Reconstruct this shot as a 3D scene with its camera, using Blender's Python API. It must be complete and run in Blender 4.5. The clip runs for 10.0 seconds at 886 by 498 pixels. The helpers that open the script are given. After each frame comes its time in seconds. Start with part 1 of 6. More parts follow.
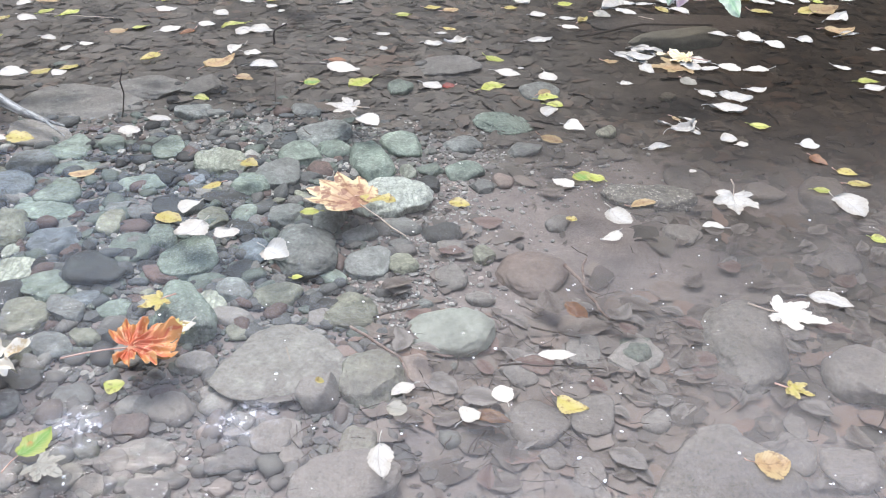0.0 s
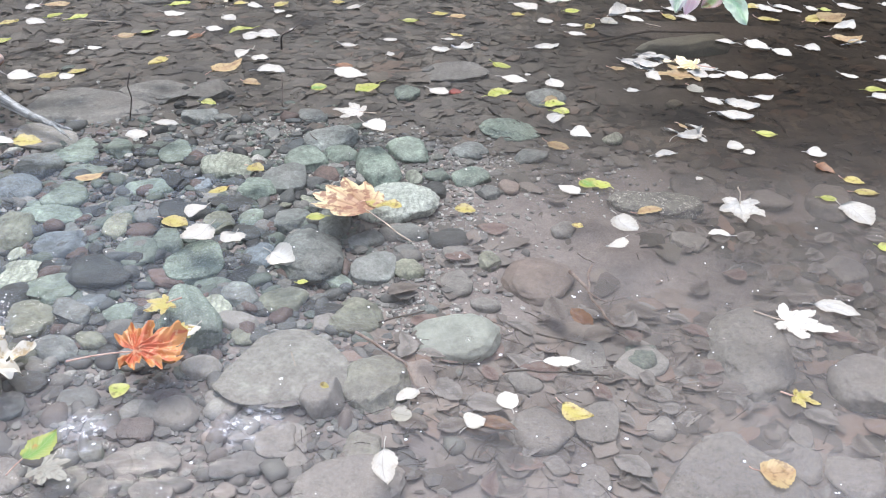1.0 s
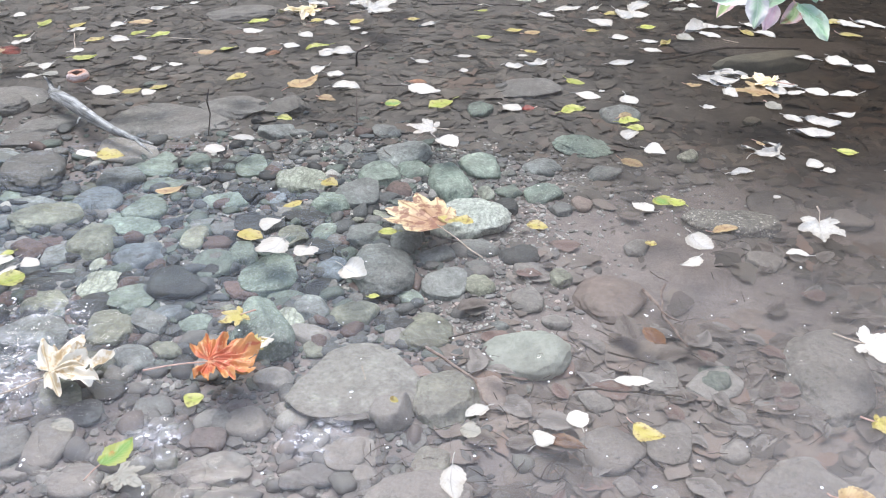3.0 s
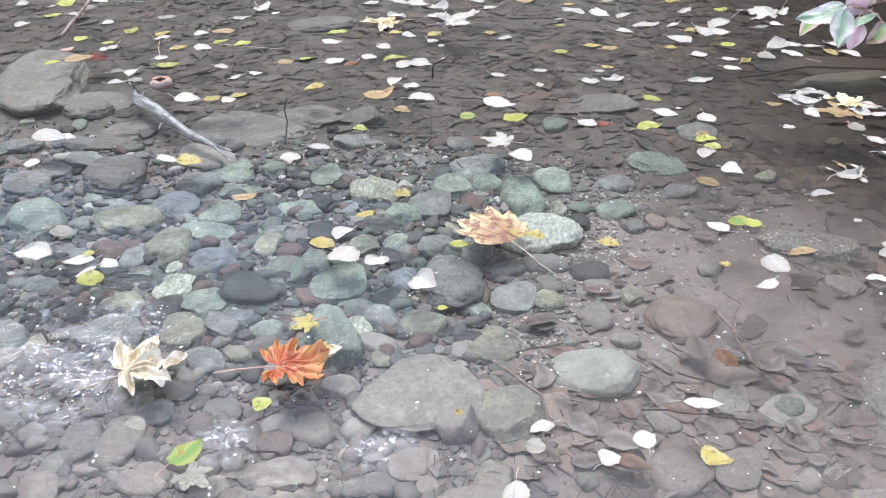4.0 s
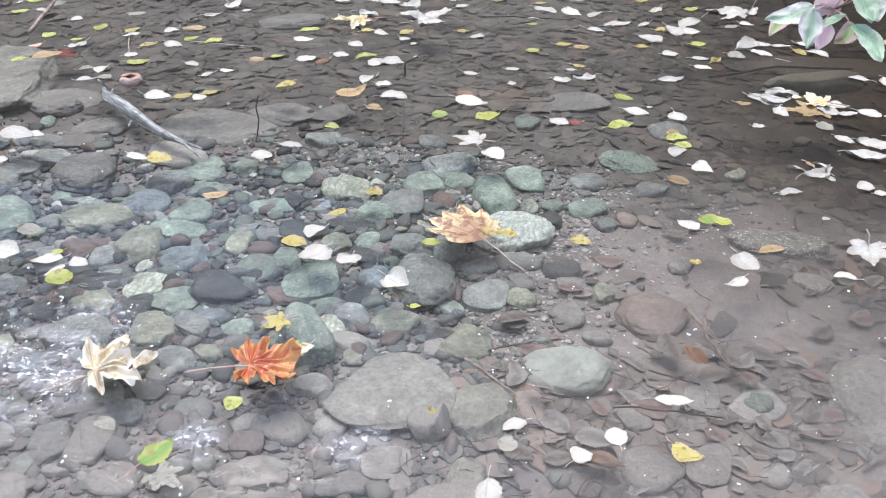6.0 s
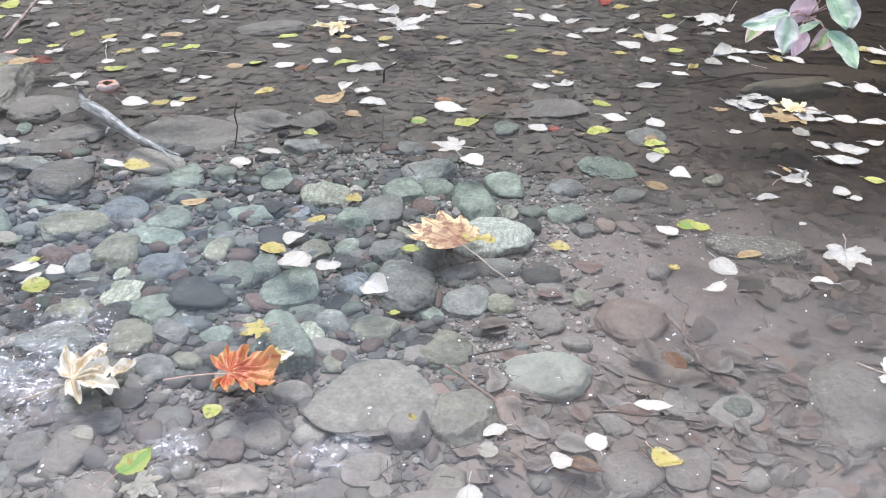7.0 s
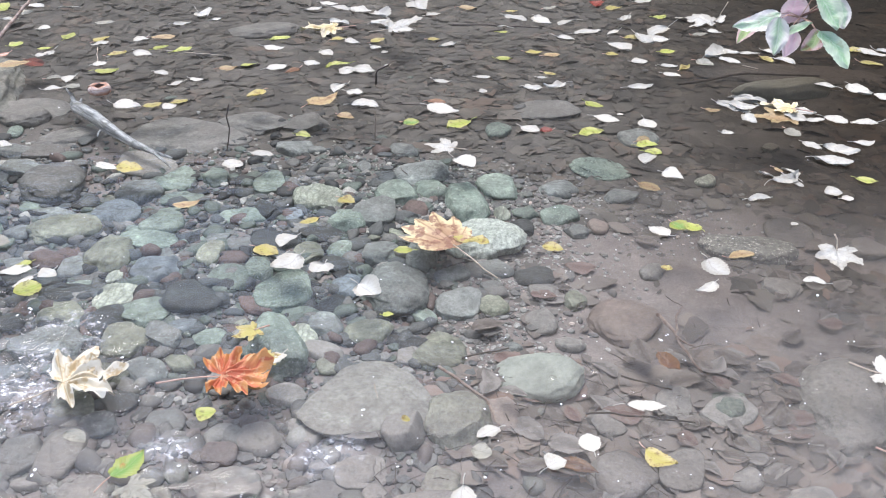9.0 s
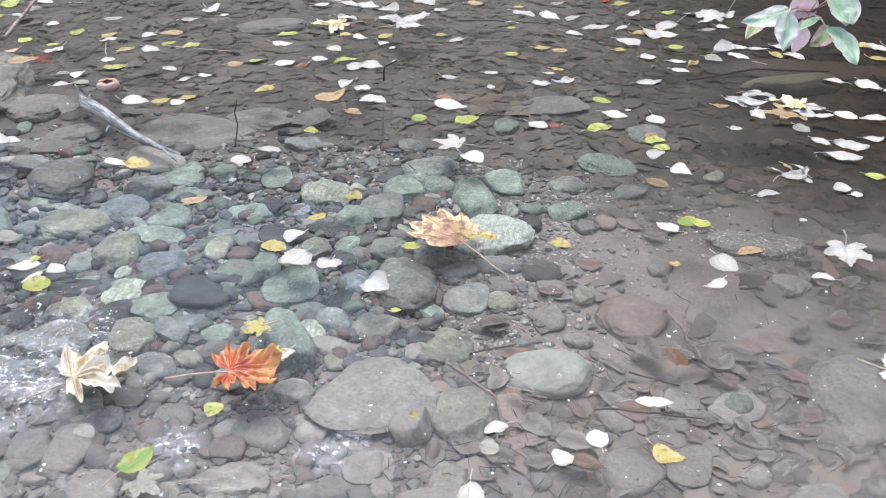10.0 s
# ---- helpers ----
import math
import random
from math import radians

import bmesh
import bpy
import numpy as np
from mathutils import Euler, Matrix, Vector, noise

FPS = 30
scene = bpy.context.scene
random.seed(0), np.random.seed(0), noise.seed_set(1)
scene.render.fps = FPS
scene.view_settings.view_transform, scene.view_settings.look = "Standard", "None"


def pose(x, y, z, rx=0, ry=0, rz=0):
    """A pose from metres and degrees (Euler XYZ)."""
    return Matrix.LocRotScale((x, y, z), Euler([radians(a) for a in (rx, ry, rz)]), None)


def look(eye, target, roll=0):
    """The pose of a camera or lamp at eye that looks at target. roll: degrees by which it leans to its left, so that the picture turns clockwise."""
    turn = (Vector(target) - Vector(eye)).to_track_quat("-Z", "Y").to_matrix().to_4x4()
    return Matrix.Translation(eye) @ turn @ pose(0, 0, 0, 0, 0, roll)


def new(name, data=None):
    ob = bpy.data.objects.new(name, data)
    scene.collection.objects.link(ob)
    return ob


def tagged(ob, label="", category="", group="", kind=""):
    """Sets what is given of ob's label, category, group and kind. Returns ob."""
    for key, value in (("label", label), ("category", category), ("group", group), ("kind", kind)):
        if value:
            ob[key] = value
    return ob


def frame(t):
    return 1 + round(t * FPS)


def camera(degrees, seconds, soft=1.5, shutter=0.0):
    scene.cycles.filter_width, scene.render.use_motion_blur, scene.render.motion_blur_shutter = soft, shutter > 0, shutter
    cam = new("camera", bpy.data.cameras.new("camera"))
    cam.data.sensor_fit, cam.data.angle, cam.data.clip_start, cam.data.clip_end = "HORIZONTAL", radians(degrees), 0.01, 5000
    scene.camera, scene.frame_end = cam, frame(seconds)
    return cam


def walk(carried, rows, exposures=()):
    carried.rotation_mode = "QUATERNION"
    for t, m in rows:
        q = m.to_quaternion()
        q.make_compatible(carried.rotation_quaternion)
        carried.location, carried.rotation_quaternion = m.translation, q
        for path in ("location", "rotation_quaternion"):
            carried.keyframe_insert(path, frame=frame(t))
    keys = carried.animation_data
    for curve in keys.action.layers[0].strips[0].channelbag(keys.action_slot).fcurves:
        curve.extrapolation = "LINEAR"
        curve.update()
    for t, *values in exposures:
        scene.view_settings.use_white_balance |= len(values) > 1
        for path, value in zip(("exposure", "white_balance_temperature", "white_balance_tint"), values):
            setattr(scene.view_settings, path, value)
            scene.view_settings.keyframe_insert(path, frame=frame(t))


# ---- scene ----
# A shallow stream seen from its near bank; the camera stands and turns a little.
EYE = (0.0, 0.0, 1.6)
PATH = [
    (0.0, pose(*EYE, 56.49, -1.00, 0.66)),
    (0.5, pose(*EYE, 56.82, -0.86, 1.09)),
    (1.0, pose(*EYE, 56.81, -1.13, 1.13)),
    (1.5, pose(*EYE, 56.95, -1.20, 1.69)),
    (2.0, pose(*EYE, 56.91, -0.74, 2.04)),
    (2.5, pose(*EYE, 57.11, -0.79, 2.20)),
    (2.7, pose(*EYE, 57.25, -0.49, 2.87)),
    (3.0, pose(*EYE, 57.68, 0.41, 4.90)),
    (3.2, pose(*EYE, 57.82, 0.62, 6.44)),
    (4.3, pose(*EYE, 58.71, 1.02, 9.29)),
    (4.5, pose(*EYE, 58.80, 0.82, 8.97)),
    (5.0, pose(*EYE, 58.72, 0.62, 8.41)),
    (5.5, pose(*EYE, 58.24, 0.24, 8.09)),
    (5.7, pose(*EYE, 58.24, 0.19, 8.00)),
    (6.8, pose(*EYE, 58.70, -0.05, 7.01)),
    (7.0, pose(*EYE, 58.69, -0.21, 6.76)),
    (7.5, pose(*EYE, 58.79, -0.22, 6.74)),
    (8.0, pose(*EYE, 58.64, -0.23, 6.39)),
    (8.5, pose(*EYE, 58.69, -0.26, 6.41)),
    (9.0, pose(*EYE, 58.78, -0.21, 6.29)),
    (9.5, pose(*EYE, 58.71, -0.25, 6.37)),
    (10.0, pose(*EYE, 58.55, -0.03, 6.69)),
]
cam = camera(47.0, 10.0, soft=1.05)
walk(cam, PATH, ((0.0, 1.36), (3.0, 1.36), (4.5, 1.29), (10.0, 1.28)))

# ---- light: an overcast, bright sky ----
world = bpy.data.worlds.new("sky")
scene.world = world
world.use_nodes = True
sky = world.node_tree.nodes.new("ShaderNodeTexSky")
sky.sky_type, sky.sun_disc = "NISHITA", False
SUN_UP, SUN_TURN = radians(76), radians(-27)
sky.sun_elevation, sky.sun_rotation = SUN_UP, SUN_TURN
sky.air_density, sky.dust_density, sky.ozone_density = 1.0, 3.0, 2.0
backing = world.node_tree.nodes["Background"]
world.node_tree.links.new(sky.outputs[0], backing.inputs[0])
backing.inputs[1].default_value = 0.15
sun_data = bpy.data.lights.new("sun", "SUN")
sun_data.energy, sun_data.angle, sun_data.color = 1.05, radians(50), (1.0, 0.97, 0.94)
sun_lamp = new("sun", sun_data)
sun_lamp.matrix_world = look((math.sin(SUN_TURN) * 20, math.cos(SUN_TURN) * 20, 20 * math.tan(SUN_UP)), (0, 0, 0))


# ---- materials ----
def nodes_of(name):
    m = bpy.data.materials.new(name)
    m.use_nodes = True
    return m, m.node_tree, m.node_tree.nodes["Principled BSDF"]


def node(nt, kind, **values):
    n = nt.nodes.new(kind)
    for key, v in values.items():
        if key in ("operation", "blend_type", "data_type", "feature", "noise_dimensions", "uv_map"):
            if key == "operation":
                n.operation = v
            elif key == "blend_type":
                n.blend_type = v
            elif key == "data_type":
                n.data_type = v
            elif key == "feature":
                n.feature = v
            elif key == "noise_dimensions":
                n.noise_dimensions = v
            else:
                n.uv_map = v
        else:
            n.inputs[key].default_value = v
    return n


def link(nt, a, b):
    nt.links.new(a, b)


def ramp(nt, source, lo, hi):
    """Maps source from lo..hi to 0..1, clamped."""
    n = nt.nodes.new("ShaderNodeMapRange")
    n.inputs[1].default_value, n.inputs[2].default_value = lo, hi
    link(nt, source, n.inputs[0])
    return n.outputs[0]


def blend(nt, fac, a, b, kind="MIX"):
    n = nt.nodes.new("ShaderNodeMix")
    n.data_type, n.blend_type = "RGBA", kind
    for value, socket in ((fac, n.inputs[0]), (a, n.inputs[6]), (b, n.inputs[7])):
        if isinstance(value, (tuple, float, int)):
            socket.default_value = (*value, 1) if isinstance(value, tuple) and len(value) == 3 else value
        else:
            link(nt, value, socket)
    return n.outputs[2]


def maths(nt, op, a, b=0.0):
    n = nt.nodes.new("ShaderNodeMath")
    n.operation = op
    for value, socket in ((a, n.inputs[0]), (b, n.inputs[1])):
        if isinstance(value, (float, int)):
            socket.default_value = value
        else:
            link(nt, value, socket)
    return n.outputs[0]


def noise_of(nt, vector, scale, detail=4.0, w=None, rough=0.55):
    n = nt.nodes.new("ShaderNodeTexNoise")
    n.noise_dimensions = "4D" if w is not None else "3D"
    n.inputs["Scale"].default_value, n.inputs["Detail"].default_value, n.inputs["Roughness"].default_value = scale, detail, rough
    link(nt, vector, n.inputs["Vector"])
    if w is not None:
        link(nt, w, n.inputs["W"])
    return n.outputs[0]


def bump_of(nt, height, strength, distance, bsdf):
    n = nt.nodes.new("ShaderNodeBump")
    n.inputs["Strength"].default_value, n.inputs["Distance"].default_value = strength, distance
    link(nt, height, n.inputs["Height"])
    link(nt, n.outputs[0], bsdf.inputs["Normal"])


SILT = (0.250, 0.222, 0.206)


def stone_material(name, dark, light, speck=(0.5, 0.52, 0.48), speck_amount=0.0, silt=0.35, bands=0.0, grain=0.75, dusty=1.0, speck_scale=150.0):
    m, nt, bsdf = nodes_of(name)
    dark, light = (tuple(v * f for v, f in zip(tone, (0.94, 1.005, 1.01))) for tone in (dark, light))
    geo = nt.nodes.new("ShaderNodeNewGeometry")
    info = nt.nodes.new("ShaderNodeObjectInfo")
    place, w = geo.outputs["Position"], maths(nt, "MULTIPLY", info.outputs["Random"], 40.0)
    large = noise_of(nt, place, 11.0, 6.0, w, 0.65)
    fine = noise_of(nt, place, 95.0, 5.0, w, 0.7)
    colour = blend(nt, ramp(nt, large, 0.34, 0.66), dark, light)
    mid = noise_of(nt, place, 38.0, 4.0, w, 0.7)
    colour = blend(nt, 0.8 * grain, colour, blend(nt, ramp(nt, mid, 0.36, 0.66), (0.54, 0.55, 0.55), (1.42, 1.42, 1.39)), "MULTIPLY")
    colour = blend(nt, 0.85 * grain, colour, blend(nt, ramp(nt, fine, 0.34, 0.66), (0.46, 0.46, 0.47), (1.54, 1.54, 1.51)), "MULTIPLY")
    if bands:
        wave = nt.nodes.new("ShaderNodeTexWave")
        wave.inputs["Scale"].default_value, wave.inputs["Distortion"].default_value = 14.0, 9.0
        link(nt, place, wave.inputs["Vector"])
        colour = blend(nt, maths(nt, "MULTIPLY", ramp(nt, wave.outputs[1], 0.62, 0.95), bands), colour, speck)
    if speck_amount:
        dots = noise_of(nt, place, speck_scale, 3.0, w, 0.8)
        colour = blend(nt, maths(nt, "MULTIPLY", ramp(nt, dots, 0.55, 0.64), speck_amount), colour, speck)
    value = nt.nodes.new("ShaderNodeHueSaturation")
    link(nt, maths(nt, "ADD", 0.75, maths(nt, "MULTIPLY", info.outputs["Random"], 0.55)), value.inputs["Value"])
    link(nt, colour, value.inputs["Color"])
    up = nt.nodes.new("ShaderNodeSeparateXYZ")
    link(nt, geo.outputs["Normal"], up.inputs[0])
    film = maths(nt, "MULTIPLY", ramp(nt, up.outputs[2], 0.25, 0.95), ramp(nt, noise_of(nt, place, 5.0, 5.0), 0.35, 0.62))
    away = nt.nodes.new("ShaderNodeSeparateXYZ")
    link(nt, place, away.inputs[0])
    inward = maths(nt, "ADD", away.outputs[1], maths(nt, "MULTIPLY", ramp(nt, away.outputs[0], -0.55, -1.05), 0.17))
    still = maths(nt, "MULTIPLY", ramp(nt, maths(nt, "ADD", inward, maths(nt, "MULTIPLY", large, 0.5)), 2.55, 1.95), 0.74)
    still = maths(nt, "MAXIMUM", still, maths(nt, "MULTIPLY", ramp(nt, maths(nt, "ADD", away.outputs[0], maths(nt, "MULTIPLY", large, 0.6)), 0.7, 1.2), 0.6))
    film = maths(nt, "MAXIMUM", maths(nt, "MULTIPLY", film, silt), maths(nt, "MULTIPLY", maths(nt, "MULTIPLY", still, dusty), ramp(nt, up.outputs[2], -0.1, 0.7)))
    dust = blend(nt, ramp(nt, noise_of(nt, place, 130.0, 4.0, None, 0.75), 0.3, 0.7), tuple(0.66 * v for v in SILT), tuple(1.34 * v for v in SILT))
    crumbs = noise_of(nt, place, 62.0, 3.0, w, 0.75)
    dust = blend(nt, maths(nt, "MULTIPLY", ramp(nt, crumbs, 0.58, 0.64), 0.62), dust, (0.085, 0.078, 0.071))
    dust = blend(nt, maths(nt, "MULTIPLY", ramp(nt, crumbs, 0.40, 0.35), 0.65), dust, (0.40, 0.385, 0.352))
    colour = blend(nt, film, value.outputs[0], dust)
    link(nt, colour, bsdf.inputs["Base Color"])
    bsdf.inputs["Roughness"].default_value = 0.62
    bump_of(nt, maths(nt, "ADD", fine, mid), 1.0 * grain, 0.007, bsdf)
    return m


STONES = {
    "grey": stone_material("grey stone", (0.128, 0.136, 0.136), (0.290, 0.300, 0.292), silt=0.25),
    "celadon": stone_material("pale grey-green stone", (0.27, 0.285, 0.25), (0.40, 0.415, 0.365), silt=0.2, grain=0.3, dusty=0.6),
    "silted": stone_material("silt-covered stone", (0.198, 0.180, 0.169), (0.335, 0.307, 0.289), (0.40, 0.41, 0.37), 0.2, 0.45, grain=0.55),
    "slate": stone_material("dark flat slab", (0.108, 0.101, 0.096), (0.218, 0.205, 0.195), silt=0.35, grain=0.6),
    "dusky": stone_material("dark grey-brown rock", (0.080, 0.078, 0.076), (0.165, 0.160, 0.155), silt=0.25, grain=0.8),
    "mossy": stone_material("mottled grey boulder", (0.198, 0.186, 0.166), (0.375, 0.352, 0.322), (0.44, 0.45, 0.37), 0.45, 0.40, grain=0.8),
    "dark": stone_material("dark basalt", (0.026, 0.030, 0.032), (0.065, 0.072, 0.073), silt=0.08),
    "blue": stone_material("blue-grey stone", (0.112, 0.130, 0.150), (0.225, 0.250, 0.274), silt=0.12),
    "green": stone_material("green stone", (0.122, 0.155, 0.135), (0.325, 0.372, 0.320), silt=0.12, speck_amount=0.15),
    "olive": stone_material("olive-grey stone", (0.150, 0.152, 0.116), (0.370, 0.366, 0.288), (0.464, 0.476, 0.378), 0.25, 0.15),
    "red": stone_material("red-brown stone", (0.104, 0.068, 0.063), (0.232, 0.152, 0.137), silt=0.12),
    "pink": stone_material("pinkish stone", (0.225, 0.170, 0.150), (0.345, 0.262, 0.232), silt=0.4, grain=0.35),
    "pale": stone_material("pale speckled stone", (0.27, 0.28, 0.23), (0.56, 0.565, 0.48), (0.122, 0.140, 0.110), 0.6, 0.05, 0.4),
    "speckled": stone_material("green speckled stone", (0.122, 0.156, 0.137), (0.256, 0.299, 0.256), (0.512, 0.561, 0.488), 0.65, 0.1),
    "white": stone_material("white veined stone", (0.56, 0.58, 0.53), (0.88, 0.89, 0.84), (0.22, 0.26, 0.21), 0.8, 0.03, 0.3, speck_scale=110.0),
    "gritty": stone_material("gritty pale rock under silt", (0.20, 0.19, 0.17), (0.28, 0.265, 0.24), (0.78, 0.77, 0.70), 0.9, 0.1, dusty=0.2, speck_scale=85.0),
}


def leaf_material(name, base, edge, vein, spot=(0.12, 0.06, 0.02), spots=0.0, veins=0.45, wet=0.42, spot_scale=75.0, spot_at=0.54, thin=0.0, ribbed=True):
    m, nt, bsdf = nodes_of(name)
    uv = nt.nodes.new("ShaderNodeUVMap")
    uv.uv_map = "leaf"
    split = nt.nodes.new("ShaderNodeSeparateXYZ")
    link(nt, uv.outputs[0], split.inputs[0])
    info = nt.nodes.new("ShaderNodeObjectInfo")
    geo = nt.nodes.new("ShaderNodeNewGeometry")
    w = maths(nt, "MULTIPLY", info.outputs["Random"], 30.0)
    across = maths(nt, "ABSOLUTE", split.outputs[1])
    patch = noise_of(nt, geo.outputs["Position"], 28.0, 5.0, w)
    rim = ramp(nt, maths(nt, "ADD", across, maths(nt, "MULTIPLY", patch, 0.9)), 0.7, 1.15)
    colour = blend(nt, rim, base, edge)
    ribs = maths(nt, "SINE", maths(nt, "MULTIPLY", maths(nt, "SUBTRACT", split.outputs[0], maths(nt, "MULTIPLY", across, 0.32)), 58.0))
    lines = ramp(nt, across, 0.075, 0.03)
    if ribbed:
        lines = maths(nt, "MAXIMUM", ramp(nt, ribs, 0.80, 0.98), lines)
    colour = blend(nt, maths(nt, "MULTIPLY", lines, veins), colour, vein)
    if spots:
        dots = noise_of(nt, geo.outputs["Position"], spot_scale, 3.0, w, 0.6)
        colour = blend(nt, maths(nt, "MULTIPLY", ramp(nt, dots, spot_at, spot_at + 0.08), spots), colour, spot)
    value = nt.nodes.new("ShaderNodeHueSaturation")
    link(nt, maths(nt, "ADD", 0.82, maths(nt, "MULTIPLY", info.outputs["Random"], 0.3)), value.inputs["Value"])
    link(nt, colour, value.inputs["Color"])
    link(nt, value.outputs[0], bsdf.inputs["Base Color"])
    bsdf.inputs["Roughness"].default_value = wet
    bump_of(nt, maths(nt, "ADD", lines, maths(nt, "MULTIPLY", patch, 1.5)), 0.5, 0.0015, bsdf)
    if thin:
        glow, both = nt.nodes.new("ShaderNodeBsdfTranslucent"), nt.nodes.new("ShaderNodeMixShader")
        both.inputs[0].default_value = thin
        link(nt, value.outputs[0], glow.inputs["Color"])
        link(nt, bsdf.outputs[0], both.inputs[1])
        link(nt, glow.outputs[0], both.inputs[2])
        link(nt, both.outputs[0], nt.nodes["Material Output"].inputs["Surface"])
    return m


LEAVES = {
    "pale": leaf_material("pale leaf underside", (0.51, 0.50, 0.462), (0.455, 0.43, 0.372), (0.325, 0.291, 0.235), (0.253, 0.213, 0.157), 0.25, 0.4),
    "cream": leaf_material("cream maple leaf", (0.52, 0.465, 0.35), (0.60, 0.56, 0.47), (0.36, 0.27, 0.15), (0.36, 0.26, 0.13), 0.8, 0.6, 0.42, 34.0, 0.51, ribbed=False),
    "straw": leaf_material("straw-yellow curled leaf", (0.60, 0.51, 0.28), (0.66, 0.58, 0.42), (0.42, 0.33, 0.16), (0.38, 0.22, 0.11), 0.5, 0.4, 0.42, 40.0, 0.54, ribbed=False),
    "dull": leaf_material("dull greyish leaf", (0.259, 0.252, 0.209), (0.302, 0.288, 0.238), (0.158, 0.144, 0.108), (0.108, 0.086, 0.058), 0.4),
    "yellow": leaf_material("yellow leaf", (0.375, 0.325, 0.09), (0.40, 0.335, 0.14), (0.36, 0.28, 0.08), (0.15, 0.085, 0.03), 0.75),
    "lime": leaf_material("yellow-green leaf", (0.300, 0.345, 0.058), (0.389, 0.385, 0.115), (0.396, 0.396, 0.180), (0.115, 0.094, 0.022), 0.6),
    "green": leaf_material("green leaf", (0.115, 0.238, 0.043), (0.274, 0.288, 0.065), (0.302, 0.360, 0.158), (0.252, 0.115, 0.029), 0.4),
    "orange": leaf_material("orange maple leaf", (0.47, 0.115, 0.05), (0.58, 0.27, 0.09), (0.52, 0.18, 0.10), (0.66, 0.40, 0.22), 0.6, 0.25, 0.42, 70.0, 0.52, ribbed=False),
    "mottled": leaf_material("mottled brown and tan leaf", (0.40, 0.255, 0.15), (0.64, 0.53, 0.31), (0.27, 0.14, 0.08), (0.22, 0.10, 0.06), 0.9, 0.4, 0.42, 36.0, 0.50, ribbed=False),
    "tan": leaf_material("tan leaf", (0.33, 0.225, 0.115), (0.38, 0.29, 0.15), (0.22, 0.14, 0.07), (0.14, 0.08, 0.045), 0.6),
    "brown": leaf_material("brown leaf", (0.173, 0.079, 0.040), (0.245, 0.122, 0.058), (0.101, 0.047, 0.022), (0.058, 0.029, 0.014), 0.5),
    "red": leaf_material("dark red leaf", (0.238, 0.040, 0.025), (0.187, 0.032, 0.022), (0.144, 0.029, 0.022), (0.072, 0.022, 0.014), 0.4),
    "sunk brown": leaf_material("sunken brown leaf", (0.10, 0.083, 0.073), (0.17, 0.147, 0.133), (0.06, 0.05, 0.045), (0.21, 0.19, 0.175), 0.5, 0.4, 0.6, 40.0),
    "sunk grey": leaf_material("sunken silted leaf", (0.16, 0.146, 0.137), (0.25, 0.232, 0.218), (0.11, 0.1, 0.093), (0.29, 0.27, 0.255), 0.6, 0.3, 0.6, 40.0),
    "sunk russet": leaf_material("sunken russet leaf", (0.15, 0.095, 0.083), (0.21, 0.15, 0.135), (0.09, 0.055, 0.05), (0.24, 0.21, 0.19), 0.5, 0.4, 0.6, 40.0),
    "turning": leaf_material("green leaf turning rust", (0.15, 0.29, 0.05), (0.30, 0.34, 0.07), (0.32, 0.38, 0.16), (0.46, 0.19, 0.05), 0.7, 0.4, 0.42, 30.0, 0.56),
    "rosy": leaf_material("rosy curled leaf", (0.62, 0.50, 0.44), (0.45, 0.22, 0.14), (0.4, 0.22, 0.16), (0.26, 0.1, 0.06), 0.5),
    "pink": leaf_material("pink shrub leaf", (0.84, 0.60, 0.71), (0.84, 0.70, 0.74), (0.88, 0.80, 0.82), (0.36, 0.10, 0.16), 0.6, 0.45, 0.5, 60.0, 0.6, 0.4),
    "mint": leaf_material("pale green shrub leaf", (0.33, 0.53, 0.32), (0.56, 0.66, 0.51), (0.60, 0.70, 0.58), (0.28, 0.32, 0.18), 0.45, 0.5, 0.5, 45.0, 0.58, 0.25),
    "lilac": leaf_material("greyish green shrub leaf", (0.36, 0.50, 0.35), (0.62, 0.60, 0.58), (0.64, 0.69, 0.63), (0.26, 0.24, 0.20), 0.5, 0.5, 0.5, 45.0, 0.58, 0.25),
    "rust": leaf_material("rust and green shrub leaf", (0.30, 0.42, 0.19), (0.64, 0.45, 0.47), (0.50, 0.54, 0.34), (0.30, 0.12, 0.06), 0.7, 0.4, 0.5, 40.0, 0.55, 0.25),
}


